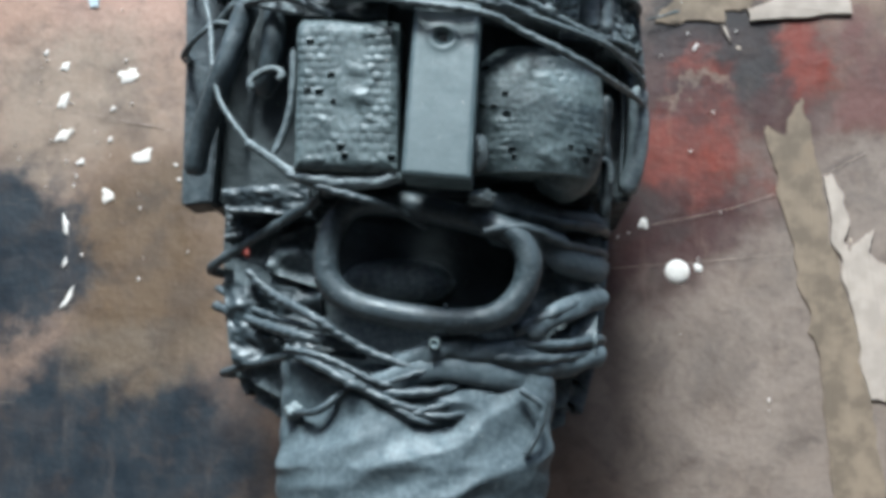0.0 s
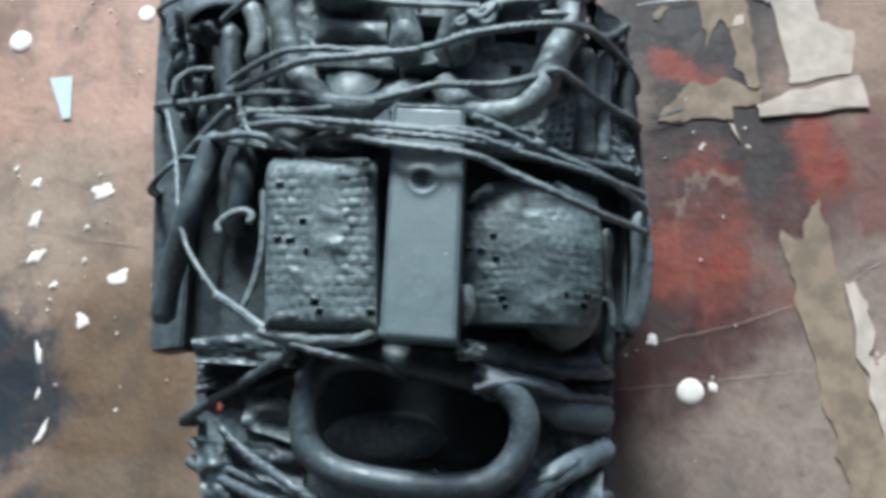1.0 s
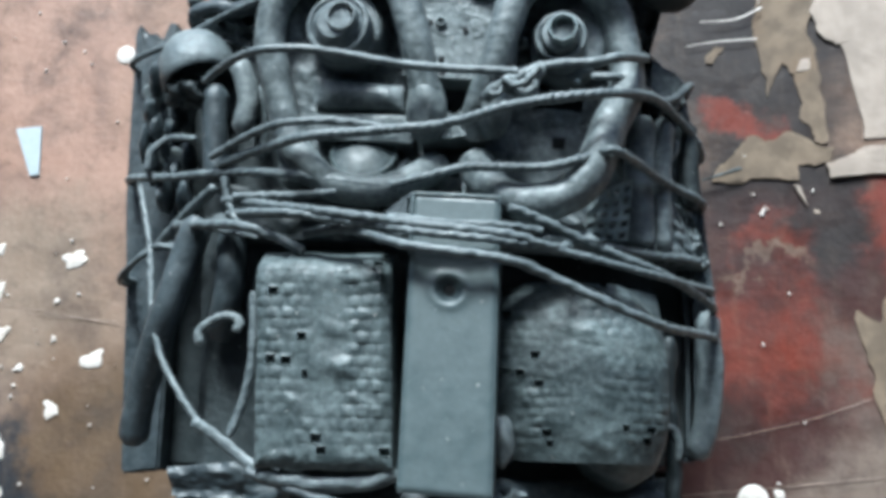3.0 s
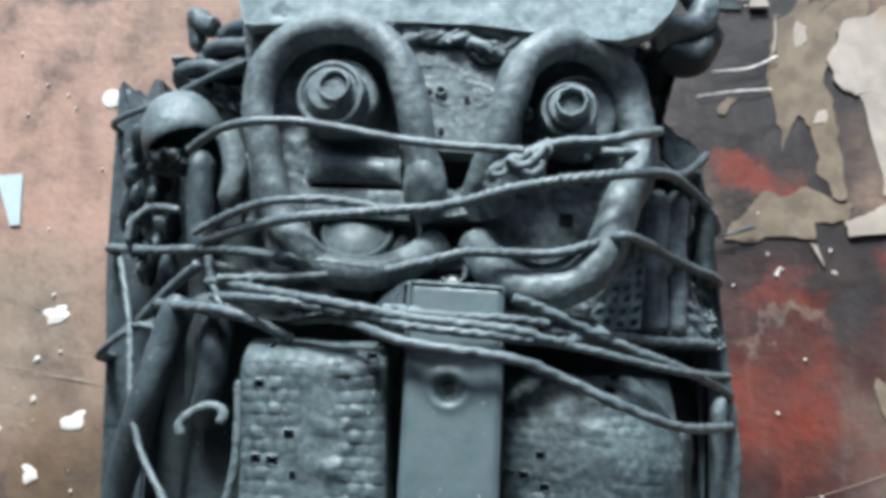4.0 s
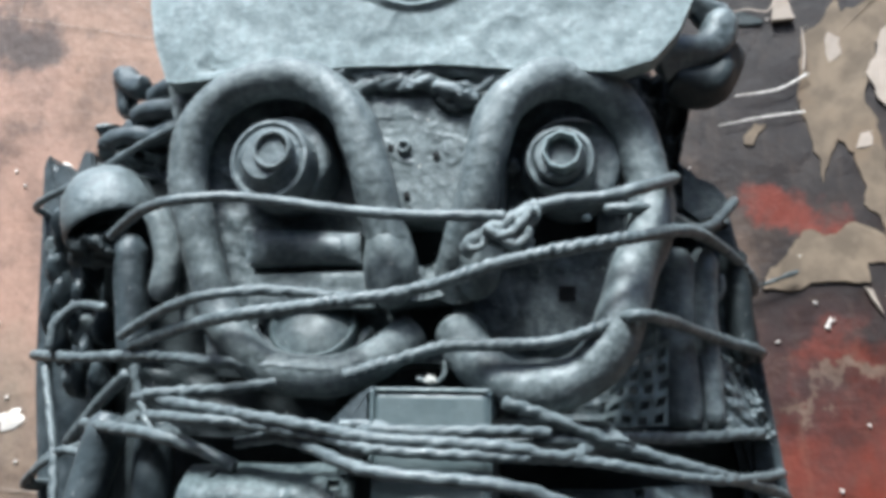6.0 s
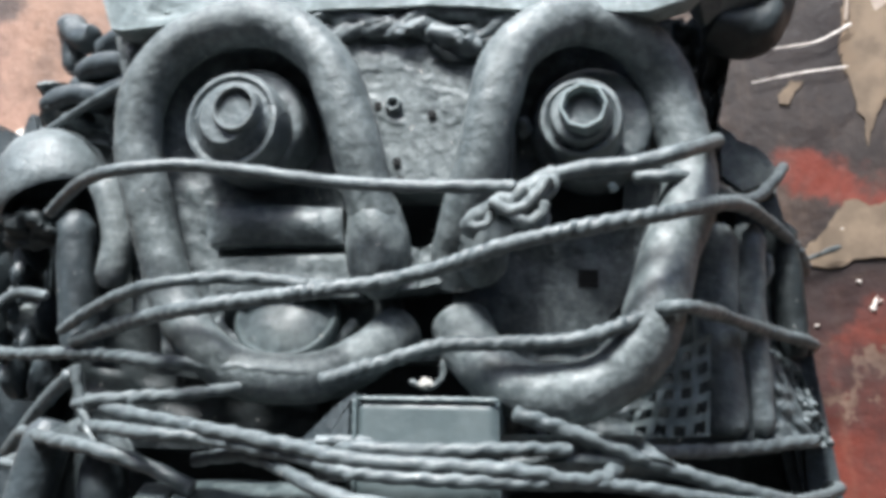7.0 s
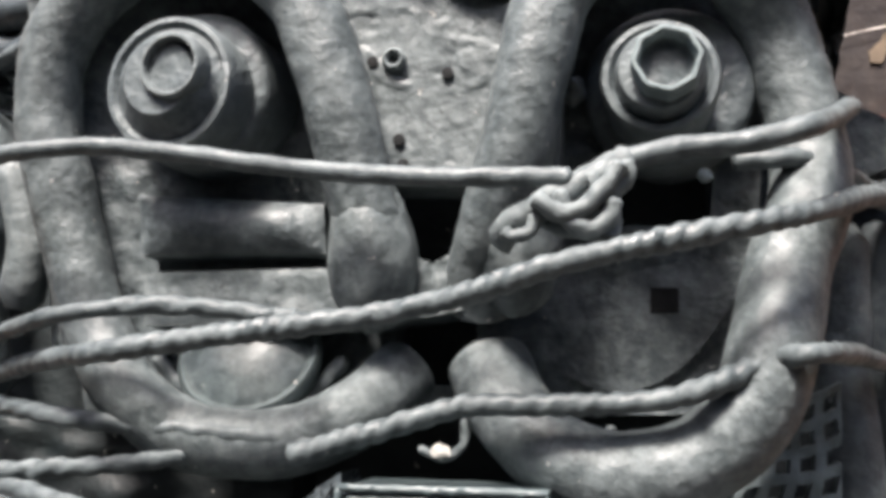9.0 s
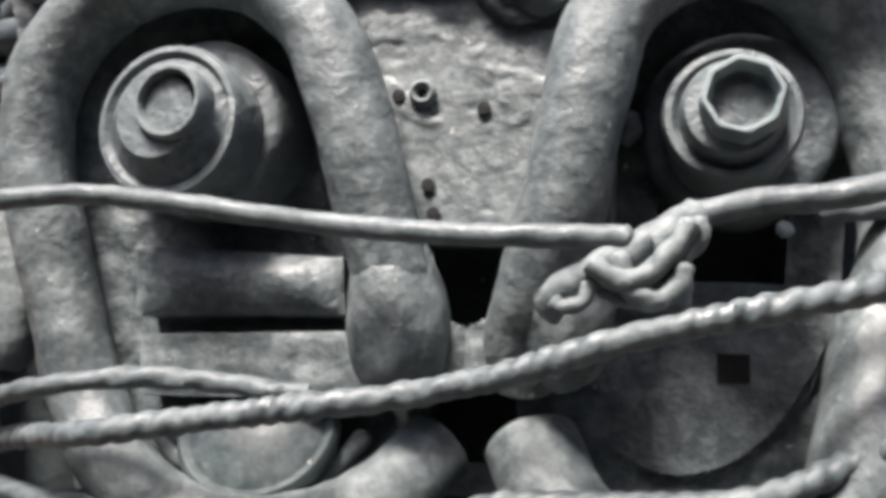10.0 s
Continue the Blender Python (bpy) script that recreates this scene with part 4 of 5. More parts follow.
cord([(-0.1141, -0.2300, 1.4529), (-0.0746, -0.2450, 1.4460), (-0.0382, -0.2560, 1.4379), (-0.0167, -0.2660, 1.4315), (0.0252, -0.2620, 1.4262), (0.0539, -0.2460, 1.4230), (0.0939, -0.2280, 1.4144), (0.1162, -0.2000, 1.4130), (0.1330, -0.1680, 1.4140)], 0.0028, "", 45)
cord([(-0.0766, -0.2360, 1.4390), (-0.0538, -0.2450, 1.4387), (-0.0198, -0.2670, 1.4249), (0.0253, -0.2660, 1.4168), (0.0472, -0.2560, 1.4088), (0.0726, -0.2520, 1.3968), (0.0991, -0.2320, 1.3879), (0.1325, -0.1680, 1.3890)], 0.0033, "thick painted cord over the bar", 25)
cord([(0.0265, -0.2500, 1.4456), (0.0477, -0.2450, 1.4368), (0.0740, -0.2350, 1.4248), (0.1011, -0.2200, 1.4153), (0.1244, -0.1850, 1.4085), (0.1340, -0.1660, 1.4040)], 0.0033, "", 45)
part("cord_skin", relief_mesh([(-0.0308, -0.2560, 1.4433), (0.0618, -0.2440, 1.4367), (0.0772, -0.2340, 1.4226), (-0.0313, -0.2560, 1.4305)], 60, 20, lambda u, v: (0.0016 * math.sin(v * 9.4 + u * 3) + 0.0012 * noise.noise(Vector((u * 14, v * 4, 3))), 0, 0), 0.01), PAINT, relief, "paint clotted between the cords")
part("flap", slab_mesh([(-0.1453, -0.2160, 1.4499), (-0.1250, -0.2160, 1.4570), (-0.1084, -0.2160, 1.4475), (-0.1070, -0.2160, 1.4415)], 0.004, 0.001, 0.001, 3), PAINT, relief, "pointed flap where the cords meet")
# cords and wires along the first side
cord([(-0.1866, -0.1800, 1.4837), (-0.1730, -0.1950, 1.4428), (-0.1664, -0.2050, 1.4074), (-0.1584, -0.2100, 1.3819), (-0.1439, -0.2180, 1.3609), (-0.1332, -0.2220, 1.3479)], 0.0026, "", 30)
cord([(-0.1344, -0.2260, 1.3480), (-0.1194, -0.2260, 1.3379), (-0.1000, -0.2320, 1.3240)], 0.0042, "flattened stiff end of cord", 0, flat=0.6)
cord([(-0.1040, -0.2360, 1.3235), (-0.0826, -0.2360, 1.3150), (-0.0599, -0.2360, 1.3078), (-0.0360, -0.2250, 1.3026), (-0.0162, -0.2000, 1.2945)], 0.0036, "", 30)
cord([(-0.2009, -0.1700, 1.4308), (-0.1756, -0.1950, 1.4402), (-0.1613, -0.1850, 1.4480)], 0.0022, "", 0)
cord([(-0.2003, -0.1680, 1.5643), (-0.1649, -0.1850, 1.5699), (-0.1317, -0.2000, 1.5772), (-0.1078, -0.2080, 1.5822)], 0.0026, "", 0)
cord([(-0.1789, -0.1900, 1.4891), (-0.1764, -0.1900, 1.5007), (-0.1657, -0.1900, 1.5078), (-0.1476, -0.2000, 1.5036)], 0.0030, "", 0)
cord([(-0.1756, -0.1800, 1.4469), (-0.1520, -0.1960, 1.4626), (-0.1318, -0.2100, 1.4727)], 0.0040, "", 0)
cord([(-0.1221, -0.2260, 1.4734), (-0.1199, -0.2260, 1.4615), (-0.1116, -0.2320, 1.4458)], 0.0028, "", 30)
cord([(-0.1571, -0.2000, 1.4542), (-0.1333, -0.2200, 1.4496), (-0.1088, -0.2360, 1.4443), (-0.0913, -0.2360, 1.4379), (-0.0766, -0.2360, 1.4300)], 0.0036, "", 30)
cord([(-0.1978, -0.1700, 1.4329), (-0.1717, -0.1950, 1.4435), (-0.1512, -0.2000, 1.4403)], 0.0026, "", 0)

# oval metal ring below the bar
ring_path = [(-0.0810, -0.2120, 1.2666), (-0.0779, -0.2120, 1.2904), (-0.0649, -0.2120, 1.3069), (-0.0398, -0.2120, 1.3092), (-0.0104, -0.2120, 1.3036), (0.0224, -0.2120, 1.2951), (0.0421, -0.2120, 1.2861), (0.0515, -0.2120, 1.2691), (0.0463, -0.2120, 1.2487), (0.0291, -0.2120, 1.2336), (-0.0012, -0.2120, 1.2309), (-0.0353, -0.2120, 1.2349), (-0.0608, -0.2120, 1.2415), (-0.0756, -0.2120, 1.2520)]
hose("oval_ring", ring_path, 0.0088, "oval ring bent from round bar", mat=PAINT_SIDE, closed=True, sides=24, lump=0.04)
hose("ring_joint", [(-0.0024, -0.2145, 1.2417), (-0.0007, -0.2145, 1.2325), (-0.0017, -0.2145, 1.2213)], 0.0022, mat=PAINT_DEEP, sides=8)
# slab coloured dark as the shade inside the ring
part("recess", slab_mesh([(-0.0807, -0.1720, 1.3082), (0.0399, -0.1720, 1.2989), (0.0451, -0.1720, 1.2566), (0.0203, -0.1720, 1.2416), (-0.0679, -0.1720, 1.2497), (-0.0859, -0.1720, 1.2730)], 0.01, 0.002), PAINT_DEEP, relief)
part("inner_pad", blob_mesh((-0.0371, -0.1800, 1.2610), (0.038, 0.012, 0.016), 0.12, 1.2, 3.0), PAINT, relief)
part("nut", lathe_mesh((-0.0091, -0.2150, 1.2157), [(0.004, -0.006), (0.004, 0.002), (0.003, 0.003), (0.0015, 0.001)], 18, corners=6), PAINT_PLATE, relief)
part("red_scrap", blob_mesh((-0.1440, -0.1780, 1.2814), (0.002, 0.002, 0.004), 0.5, 2, 1, 2), RED_BIT, relief, "small red plastic scrap")
part("side_flap", relief_mesh([(-0.1271, -0.1750, 1.2926), (-0.0919, -0.1750, 1.3039), (-0.0927, -0.1750, 1.2573), (-0.1302, -0.1750, 1.2692)], 20, 20, lambda u, v: (0.006 * noise.noise(Vector((u * 3, v * 3, 1))), 0, 0), 0.03), PAINT, relief)
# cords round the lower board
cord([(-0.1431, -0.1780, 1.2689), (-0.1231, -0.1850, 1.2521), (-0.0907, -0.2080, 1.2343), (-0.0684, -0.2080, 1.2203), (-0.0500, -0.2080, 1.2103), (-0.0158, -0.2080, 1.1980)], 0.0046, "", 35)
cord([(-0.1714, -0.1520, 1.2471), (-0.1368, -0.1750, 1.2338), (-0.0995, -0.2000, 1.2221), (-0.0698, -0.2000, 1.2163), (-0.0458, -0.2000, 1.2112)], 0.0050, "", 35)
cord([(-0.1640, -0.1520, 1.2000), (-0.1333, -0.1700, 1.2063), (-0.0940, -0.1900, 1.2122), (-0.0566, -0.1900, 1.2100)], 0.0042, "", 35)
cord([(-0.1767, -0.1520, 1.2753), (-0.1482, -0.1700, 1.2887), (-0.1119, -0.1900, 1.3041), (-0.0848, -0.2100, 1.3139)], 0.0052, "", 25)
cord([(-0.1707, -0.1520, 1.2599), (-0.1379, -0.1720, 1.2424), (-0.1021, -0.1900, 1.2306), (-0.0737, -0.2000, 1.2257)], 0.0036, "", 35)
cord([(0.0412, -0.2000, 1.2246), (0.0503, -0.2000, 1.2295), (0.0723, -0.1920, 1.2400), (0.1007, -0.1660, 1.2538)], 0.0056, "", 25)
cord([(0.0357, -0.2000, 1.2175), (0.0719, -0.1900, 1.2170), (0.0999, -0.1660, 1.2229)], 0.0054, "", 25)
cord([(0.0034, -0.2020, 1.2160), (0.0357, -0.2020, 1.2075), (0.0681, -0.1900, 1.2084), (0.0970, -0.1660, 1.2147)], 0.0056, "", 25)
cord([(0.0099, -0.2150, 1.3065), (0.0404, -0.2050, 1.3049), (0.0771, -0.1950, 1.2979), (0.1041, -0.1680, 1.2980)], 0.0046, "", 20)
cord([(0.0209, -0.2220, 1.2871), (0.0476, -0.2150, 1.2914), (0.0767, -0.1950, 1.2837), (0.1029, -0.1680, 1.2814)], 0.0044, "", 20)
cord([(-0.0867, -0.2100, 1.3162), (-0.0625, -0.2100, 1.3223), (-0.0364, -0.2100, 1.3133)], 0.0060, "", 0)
for k, (pts, r, flat) in enumerate((
        ([(0.0145, -0.2140, 1.3117), (0.0384, -0.2050, 1.3090), (0.0647, -0.1950, 1.3021), (0.1040, -0.1660, 1.3019)], 0.0075, 0.7),
        ([(0.0235, -0.2060, 1.2944), (0.0571, -0.1960, 1.2866), (0.0799, -0.1860, 1.2748), (0.1051, -0.1640, 1.2712)], 0.0105, 0.6),
        ([(0.0492, -0.2000, 1.2241), (0.0679, -0.1920, 1.2361), (0.0874, -0.1800, 1.2457), (0.1048, -0.1640, 1.2527)], 0.0075, 0.7),
        ([(-0.0389, -0.2040, 1.2015), (0.0015, -0.2040, 1.2134), (0.0381, -0.1980, 1.2103), (0.0678, -0.1860, 1.2049), (0.1018, -0.1640, 1.2158)], 0.0090, 0.7),
        ([(-0.0568, -0.2060, 1.1868), (-0.0129, -0.2060, 1.1997), (0.0307, -0.2000, 1.1955), (0.0602, -0.1860, 1.1882)], 0.0080, 0.6))):
    hose("cloth_band", pts, r, mat=PAINT_CLOTH, lump=0.35, flat=flat, sides=18, seed=k * 3.0)
part("crumpled_wad", relief_mesh([(0.0515, -0.1520, 1.2979), (0.1062, -0.1520, 1.2972), (0.1006, -0.1520, 1.2388), (0.0505, -0.1520, 1.2351)], 26, 26, lambda u, v: (0.008 * noise.noise(Vector((u * 3, v * 4, 5))), 0, 0), 0.02), PAINT, relief)
part("perforated_pad", relief_mesh([(-0.1616, -0.1720, 1.3181), (-0.1198, -0.1720, 1.3230), (-0.1153, -0.1720, 1.2983), (-0.1621, -0.1720, 1.2917)], 60, 40, pad_height(9, 6, lambda u, v: 0.0, 3.0, 0.98), 0.02), PAINT_SIDE, relief)


part("crumpled_wad", relief_mesh([(-0.1597, -0.1900, 1.3250), (-0.1007, -0.1900, 1.3289), (-0.0966, -0.1900, 1.3055), (-0.1573, -0.1900, 1.3105)], 40, 24, lambda u, v: (0.004 * noise.noise(Vector((u * 4, v * 2, 11))) + 0.001 * noise.noise(Vector((u * 12, v * 6, 4))), 0, 0), 0.04), PAINT_SIDE, relief)
# crumpled cloth below the ring
def cloth(u, v):
    side = math.sin(math.pi * u) ** 0.55
    fold = abs(noise.noise(Vector((u * 2.2 + v, v * 3.5, 4)))) * 0.016 + abs(noise.noise(Vector((u * 4, v * 6 + u * 3, 7)))) * 0.004
    return 0.034 * side * (0.5 + 0.5 * min(1, v * 2.2)) - fold, 0.004 * noise.noise(Vector((v * 9, u, 1))), 0.004 * noise.noise(Vector((u * 8, v, 2)))


part("crumpled_cloth", relief_mesh([(-0.1137, -0.1880, 1.2058), (0.0696, -0.1880, 1.2066), (0.0590, -0.1880, 1.0569), (-0.1191, -0.1880, 1.0532)], 90, 90, cloth, 0.05), PAINT_CLOTH, relief, "crumpled cloth stiff with black paint")
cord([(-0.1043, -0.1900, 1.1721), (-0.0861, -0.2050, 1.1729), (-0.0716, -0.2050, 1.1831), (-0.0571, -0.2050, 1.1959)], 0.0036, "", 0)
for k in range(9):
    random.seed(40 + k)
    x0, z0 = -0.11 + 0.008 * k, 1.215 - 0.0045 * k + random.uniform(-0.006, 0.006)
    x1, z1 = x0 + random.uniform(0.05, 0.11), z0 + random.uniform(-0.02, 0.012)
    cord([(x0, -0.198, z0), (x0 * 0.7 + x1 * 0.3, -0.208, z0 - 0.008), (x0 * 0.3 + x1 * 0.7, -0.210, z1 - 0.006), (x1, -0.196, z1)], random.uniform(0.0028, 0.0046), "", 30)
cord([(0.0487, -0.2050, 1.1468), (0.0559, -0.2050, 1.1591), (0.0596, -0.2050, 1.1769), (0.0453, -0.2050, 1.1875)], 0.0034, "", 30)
part("knob", blob_mesh((-0.1043, -0.1900, 1.1729), (0.006, 0.006, 0.006), 0.4, 1.5, 1.0, 3), PAINT_PIPE, relief)

# ---- torn paper and paint on the wall ----


def paper(outline, material, thick=0.0012, rough=0.005, curl=0.0015):
    ob = link_mesh("torn_paper", slab_mesh([(x, -thick, z) for x, _, z in outline], thick, 0, rough, 9, curl), material, False)
    label = {"torn_pale_paper": "torn pale paper remnant glued to the painted wall", "torn_brown_paper": "torn brown paper remnant glued to the painted wall"}
    return tagged(ob, label.get(material.name, "narrow dark ragged strip on the painted wall"), "paper", "torn papers on the wall")


paper([(0.2611, 0.0000, 1.4234), (0.2752, 0.0000, 1.4166), (0.2928, 0.0000, 1.4497), (0.3008, 0.0000, 1.4036), (0.3087, 0.0000, 1.3338), (0.3193, 0.0000, 1.2756), (0.3346, 0.0000, 1.1910), (0.3412, 0.0000, 1.1006), (0.3020, 0.0000, 1.1000), (0.2952, 0.0000, 1.2187), (0.2845, 0.0000, 1.2756), (0.2680, 0.0000, 1.3688)], PAPER_KRAFT)
paper([(0.3066, 0.0000, 1.3784), (0.3184, 0.0000, 1.3783), (0.3251, 0.0000, 1.3337), (0.3237, 0.0000, 1.3093), (0.3435, 0.0000, 1.3287), (0.3399, 0.0000, 1.3092), (0.3641, 0.0000, 1.2899), (0.3571, 0.0000, 1.1888), (0.3345, 0.0000, 1.1887), (0.3273, 0.0000, 1.2188), (0.3216, 0.0000, 1.2756), (0.3111, 0.0000, 1.3338)], PAPER_WHITE, 0.002)
paper([(0.2452, 0.0000, 1.6940), (0.2698, 0.0000, 1.7078), (0.2869, 0.0000, 1.7099), (0.2773, 0.0000, 1.6859), (0.2559, 0.0000, 1.6678), (0.2460, -0.0000, 1.6405), (0.2522, 0.0000, 1.6001), (0.2557, 0.0000, 1.5463), (0.2436, 0.0000, 1.5475), (0.2355, 0.0000, 1.5633), (0.2357, 0.0000, 1.5980), (0.2244, 0.0000, 1.6070), (0.2138, 0.0000, 1.5846), (0.2113, 0.0000, 1.6044), (0.2087, 0.0000, 1.6366), (0.2244, 0.0000, 1.6551), (0.2360, 0.0000, 1.6826)], PAPER_KRAFT, 0.0008)
paper([(0.1679, 0.0000, 1.5200), (0.1824, 0.0000, 1.5419), (0.1982, 0.0000, 1.5525), (0.2081, 0.0000, 1.5470), (0.2232, 0.0000, 1.5524), (0.2568, 0.0000, 1.5425), (0.2515, 0.0000, 1.5318), (0.2302, 0.0000, 1.5301), (0.2271, 0.0000, 1.5211), (0.1968, 0.0000, 1.5190)], PAPER_KRAFT, 0.001)
paper([(0.2479, 0.0000, 1.6524), (0.2651, 0.0000, 1.6791), (0.3190, 0.0000, 1.6933), (0.3053, 0.0000, 1.6180), (0.2563, 0.0000, 1.6253)], PAPER_WHITE, 0.0014)
paper([(0.2604, 0.0000, 1.6609), (0.3370, 0.0000, 1.6581), (0.3369, 0.0000, 1.6367), (0.3051, 0.0000, 1.6314), (0.3056, 0.0000, 1.6145), (0.3074, 0.0000, 1.6020), (0.3343, 0.0000, 1.5920), (0.3303, 0.0000, 1.5544), (0.2790, 0.0000, 1.5481), (0.2753, 0.0000, 1.5871), (0.2690, 0.0000, 1.6325)], PAPER_WHITE, 0.0010, 0.003)
paper([(0.2495, 0.0000, 1.5303), (0.2793, 0.0000, 1.5398), (0.3352, 0.0000, 1.5518), (0.3403, 0.0000, 1.5244), (0.2523, 0.0000, 1.5188)], PAPER_WHITE, 0.0026, 0.0025)
paper([(0.2054, 0.0000, 1.7323), (0.2079, 0.0000, 1.7092), (0.2109, 0.0000, 1.6907), (0.1973, 0.0000, 1.6906)], PAPER_WHITE, 0.004, 0.001)
# narrow dark strip beside the pale flap
paper([(0.1685, 0.0000, 1.6916), (0.1788, -0.0000, 1.7005), (0.1923, 0.0000, 1.6929), (0.1919, 0.0000, 1.6904)], PAINT_DEEP, 0.001, 0.001)
paper([(0.2352, 0.0000, 1.6019), (0.2396, 0.0000, 1.6113), (0.2470, 0.0000, 1.6125), (0.2449, 0.0000, 1.6040)], PAPER_WHITE, 0.0014, 0.002)
paper([(0.2258, 0.0000, 1.5161), (0.2308, 0.0000, 1.5145), (0.2344, 0.0000, 1.4988)], PAPER_WHITE, 0.0015, 0.001)

paper([(0.2131, 0.0000, 1.6767), (0.2247, 0.0000, 1.6856), (0.2387, 0.0000, 1.7006), (0.2422, 0.0000, 1.6898), (0.2364, 0.0000, 1.6659), (0.2243, 0.0000, 1.6451), (0.2060, 0.0000, 1.6362)], PAPER_KRAFT, 0.0007, 0.003)
paper([(0.2129, 0.0000, 1.6237), (0.2234, 0.0000, 1.6321), (0.2274, 0.0000, 1.6152), (0.2208, 0.0000, 1.5996), (0.2126, 0.0000, 1.6019)], PAPER_KRAFT, 0.0007, 0.003)
paper([(0.1701, 0.0000, 1.6177), (0.1789, 0.0000, 1.6239), (0.1859, 0.0000, 1.6224), (0.1763, 0.0000, 1.6101), (0.1714, 0.0000, 1.6113)], PAPER_KRAFT, 0.0006, 0.003)
paper([(0.2292, 0.0000, 1.6790), (0.2362, 0.0000, 1.6741), (0.2361, 0.0000, 1.6639), (0.2281, 0.0000, 1.6587)], PAPER_WHITE, 0.0012, 0.003)

def sliver(pts, r, material, name="curled_edge"):
    return part(name, tube_mesh(pts, r, sides=6, lump=0.5, flat=0.4, steps=8, taper=(0.5, 1.2)), material, wall)


sliver([(0.1675, -0.0040, 1.6430), (0.1940, -0.0040, 1.6443), (0.2138, -0.0040, 1.6524)], 0.0007, FLECK_WHITE)
sliver([(0.1560, -0.0030, 1.6250), (0.1807, -0.0030, 1.6274), (0.2087, -0.0030, 1.6281)], 0.0005, FLECK_WHITE)
sliver([(0.1668, -0.0030, 1.6985), (0.1825, -0.0030, 1.7010), (0.1968, -0.0030, 1.6985), (0.2060, -0.0030, 1.7188), (0.2105, -0.0030, 1.7377)], 0.0008, PAPER_WHITE)
sliver([(0.2143, -0.0040, 1.6834), (0.2138, -0.0040, 1.6689), (0.2111, -0.0040, 1.6547)], 0.0008, PAPER_WHITE)
sliver([(0.1598, -0.0060, 1.5201), (0.1721, -0.0060, 1.5231), (0.1895, -0.0060, 1.5280)], 0.0014, PAINT_DEEP, "twig")
for pts in ([(0.1580, -0.0010, 1.3349), (0.2188, -0.0010, 1.3470), (0.2663, -0.0010, 1.3616)], [(0.1225, -0.0010, 1.2974), (0.1937, -0.0010, 1.3026), (0.2749, -0.0010, 1.3097)], [(0.3094, -0.0010, 1.3785), (0.3279, -0.0010, 1.3894), (0.3462, -0.0010, 1.3980)],
            [(-0.3477, -0.0010, 1.7719), (-0.2882, -0.0010, 1.7556), (-0.2083, -0.0010, 1.7327)], [(-0.3082, -0.0010, 1.8101), (-0.3119, -0.0010, 1.7866), (-0.3166, -0.0010, 1.7683)], [(-0.2442, -0.0010, 1.7831), (-0.2297, -0.0010, 1.7673), (-0.2150, -0.0010, 1.7517)], [(-0.4150, -0.0010, 1.4539), (-0.3419, -0.0010, 1.4411), (-0.2691, -0.0010, 1.4260)],
            [(-0.3468, -0.0010, 1.4387), (-0.3109, -0.0010, 1.4335), (-0.2754, -0.0010, 1.4302)]):
    sliver(pts, 0.00024, SCRATCH, "scratch")
random.seed(3)


def fleck(q, w, h, round_edge, material):
    """A thin blob of paint, slightly domed, with an uneven edge."""
    n, lean, bm, rings = 22, 0.0 if round_edge else random.uniform(-0.2, 0.6), bmesh.new(), []
    for scale, out in ((1.0, 0.0), (0.94, 0.0008), (0.5, 0.0013)):
        ring = []
        for k in range(n):
            a = 2 * math.pi * k / n
            j = scale * (1.0 if round_edge else max(0.4, 0.85 + 0.8 * noise.noise(Vector((math.cos(a) * 1.5, math.sin(a) * 1.5, q[0] * 90)))))
            ring.append(bm.verts.new((q[0] + (math.cos(a) * w + lean * math.sin(a) * h) / 2 * j, -out, q[2] + math.sin(a) * h / 2 * j)))
        rings.append(ring)
    for a, b in zip(rings, rings[1:]):
        for k in range(n):
            bm.faces.new((a[k], a[(k + 1) % n], b[(k + 1) % n], b[k]))
    tip = bm.verts.new((q[0], -0.0014, q[2]))
    for k in range(n):
        bm.faces.new((rings[-1][k], rings[-1][(k + 1) % n], tip))
    part("paint_fleck", bm, material, wall)


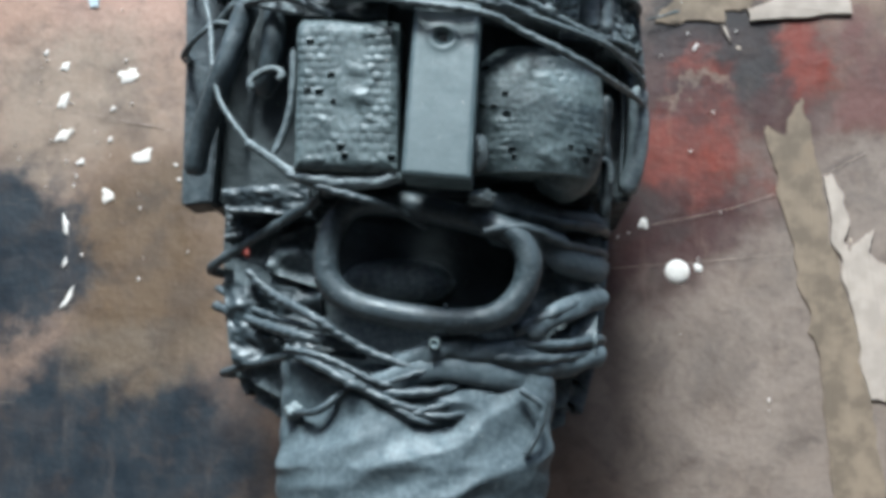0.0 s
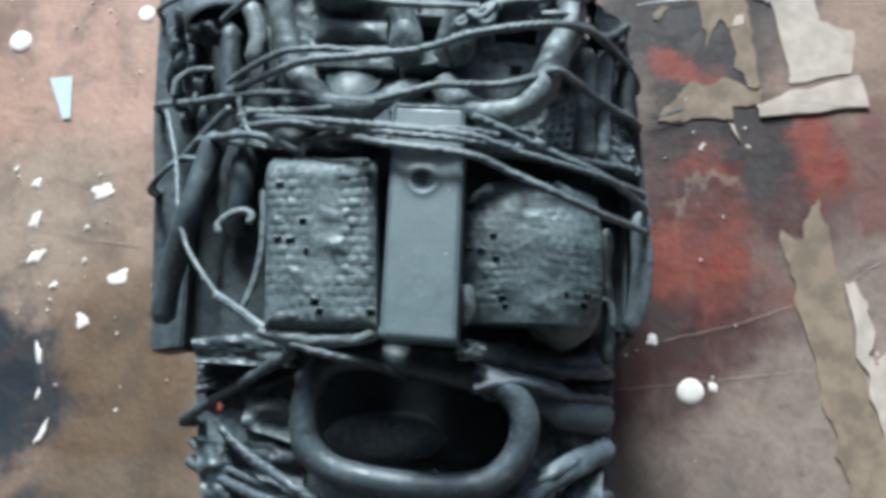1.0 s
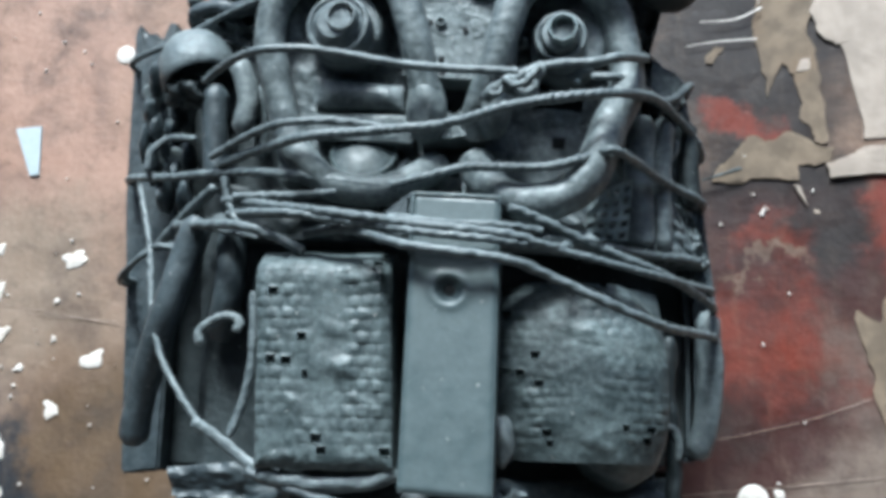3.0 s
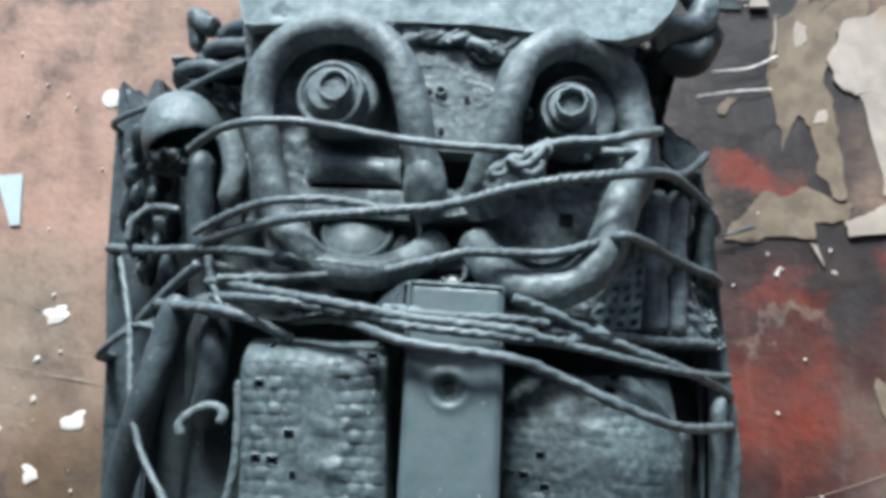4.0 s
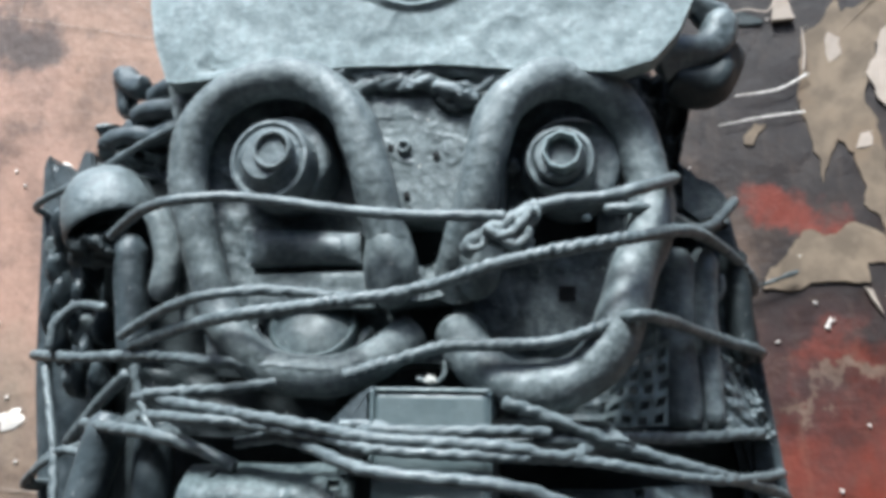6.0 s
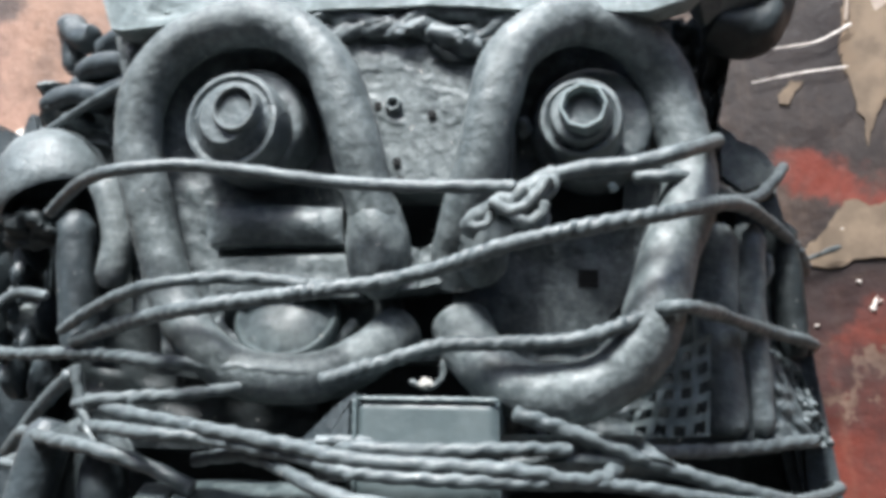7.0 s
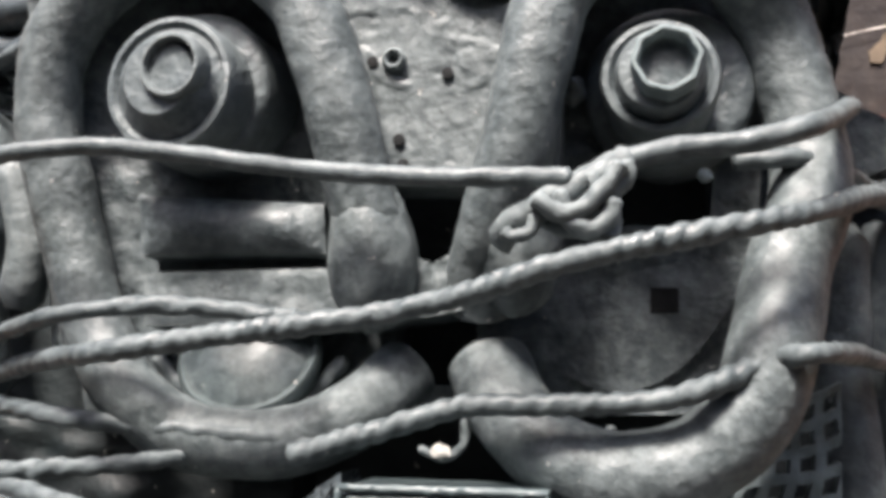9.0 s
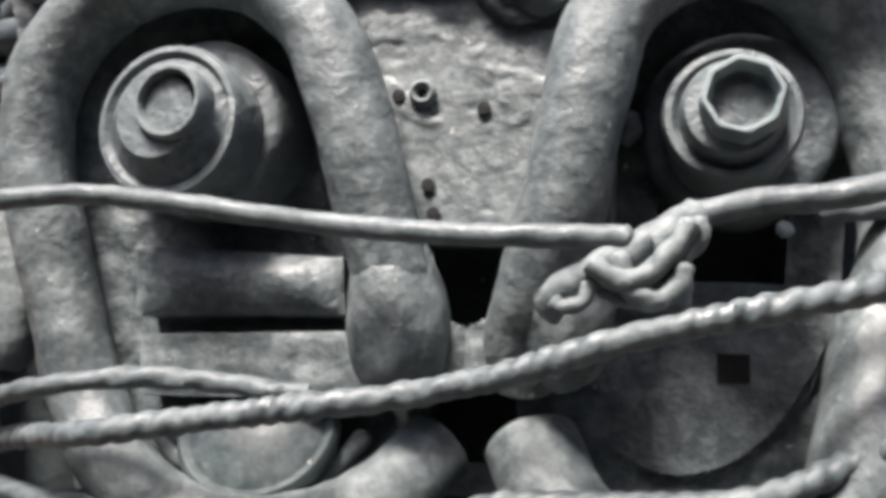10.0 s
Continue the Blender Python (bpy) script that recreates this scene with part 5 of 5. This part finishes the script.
SMALL = [(22, 30), (40, 30), (24, 52), (38, 38), (46, 30), (28, 36), (14, 50), (14, 46), (20, 20), (20, 26), (12, 18), (10, 14), (16, 12), (10, 26), (12, 12)]
for q, (w, h) in zip([(-0.3739, 0.0000, 1.4884), (-0.3138, 0.0000, 1.4783), (-0.3731, 0.0000, 1.4551), (-0.3708, 0.0000, 1.4222), (-0.2954, 0.0000, 1.4014), (-0.3251, 0.0000, 1.3666), (-0.3617, 0.0000, 1.3361), (-0.3561, 0.0000, 1.2699), (0.1988, 0.0000, 1.2981), (0.1538, 0.0000, 1.3374), (-0.3932, 0.0000, 1.5022), (-0.3257, 0.0000, 1.4182), (-0.3522, 0.0000, 1.3967), (-0.3604, 0.0000, 1.3027), (-0.3248, 0.0000, 1.4472)], SMALL):
    fleck(q, w * 0.00047, h * 0.00047, False, FLECK_WHITE)
for q, r in zip([(-0.3984, 0.0000, 1.6229), (-0.2806, 0.0000, 1.6436), (0.1810, 0.0000, 1.2945)] + [(0.1577, -0.0000, 1.7165)], (0.021, 0.015, 0.021, 0.0105)):
    fleck(q, r, r, True, FLECK_WHITE)
for q, (w, h) in zip([(-0.3156, 0.0000, 1.4784), (0.1637, 0.0000, 1.7341), (0.2034, 0.0000, 1.4969), (0.2092, 0.0000, 1.7242)], ((50, 36), (24, 26), (8, 16), (14, 10))):
    fleck(q, w * 0.00037, h * 0.00037, False, FLECK_WHITE)
part("paint_fleck", slab_mesh([(x, -0.0015, z) for x, _, z in [(-0.3674, 0.0000, 1.5858), (-0.3463, 0.0000, 1.5868), (-0.3459, 0.0000, 1.5473), (-0.3532, 0.0000, 1.5466)]], 0.0015, 0), FLECK_BLUE, wall, "pale blue paint fleck", smooth=False)
random.seed(21)
for spot, spread, count in zip([(-0.3679, 0.0000, 1.4397), (-0.3088, 0.0000, 1.3880), (-0.3866, 0.0000, 1.6305), (0.2169, 0.0000, 1.3178)] + [(-0.3102, 0.0000, 1.5258), (0.1970, 0.0000, 1.5018), (0.2081, 0.0000, 1.7157)], (0.05, 0.05, 0.06, 0.09, 0.05, 0.06, 0.05), (16, 14, 8, 8, 8, 10, 8)):
    for k in range(count):
        size = random.uniform(0.0010, 0.0034)
        fleck((spot[0] + random.gauss(0, spread * 0.6), 0, spot[2] + random.gauss(0, spread)), size * random.uniform(0.6, 1.5), size, False, FLECK_WHITE)
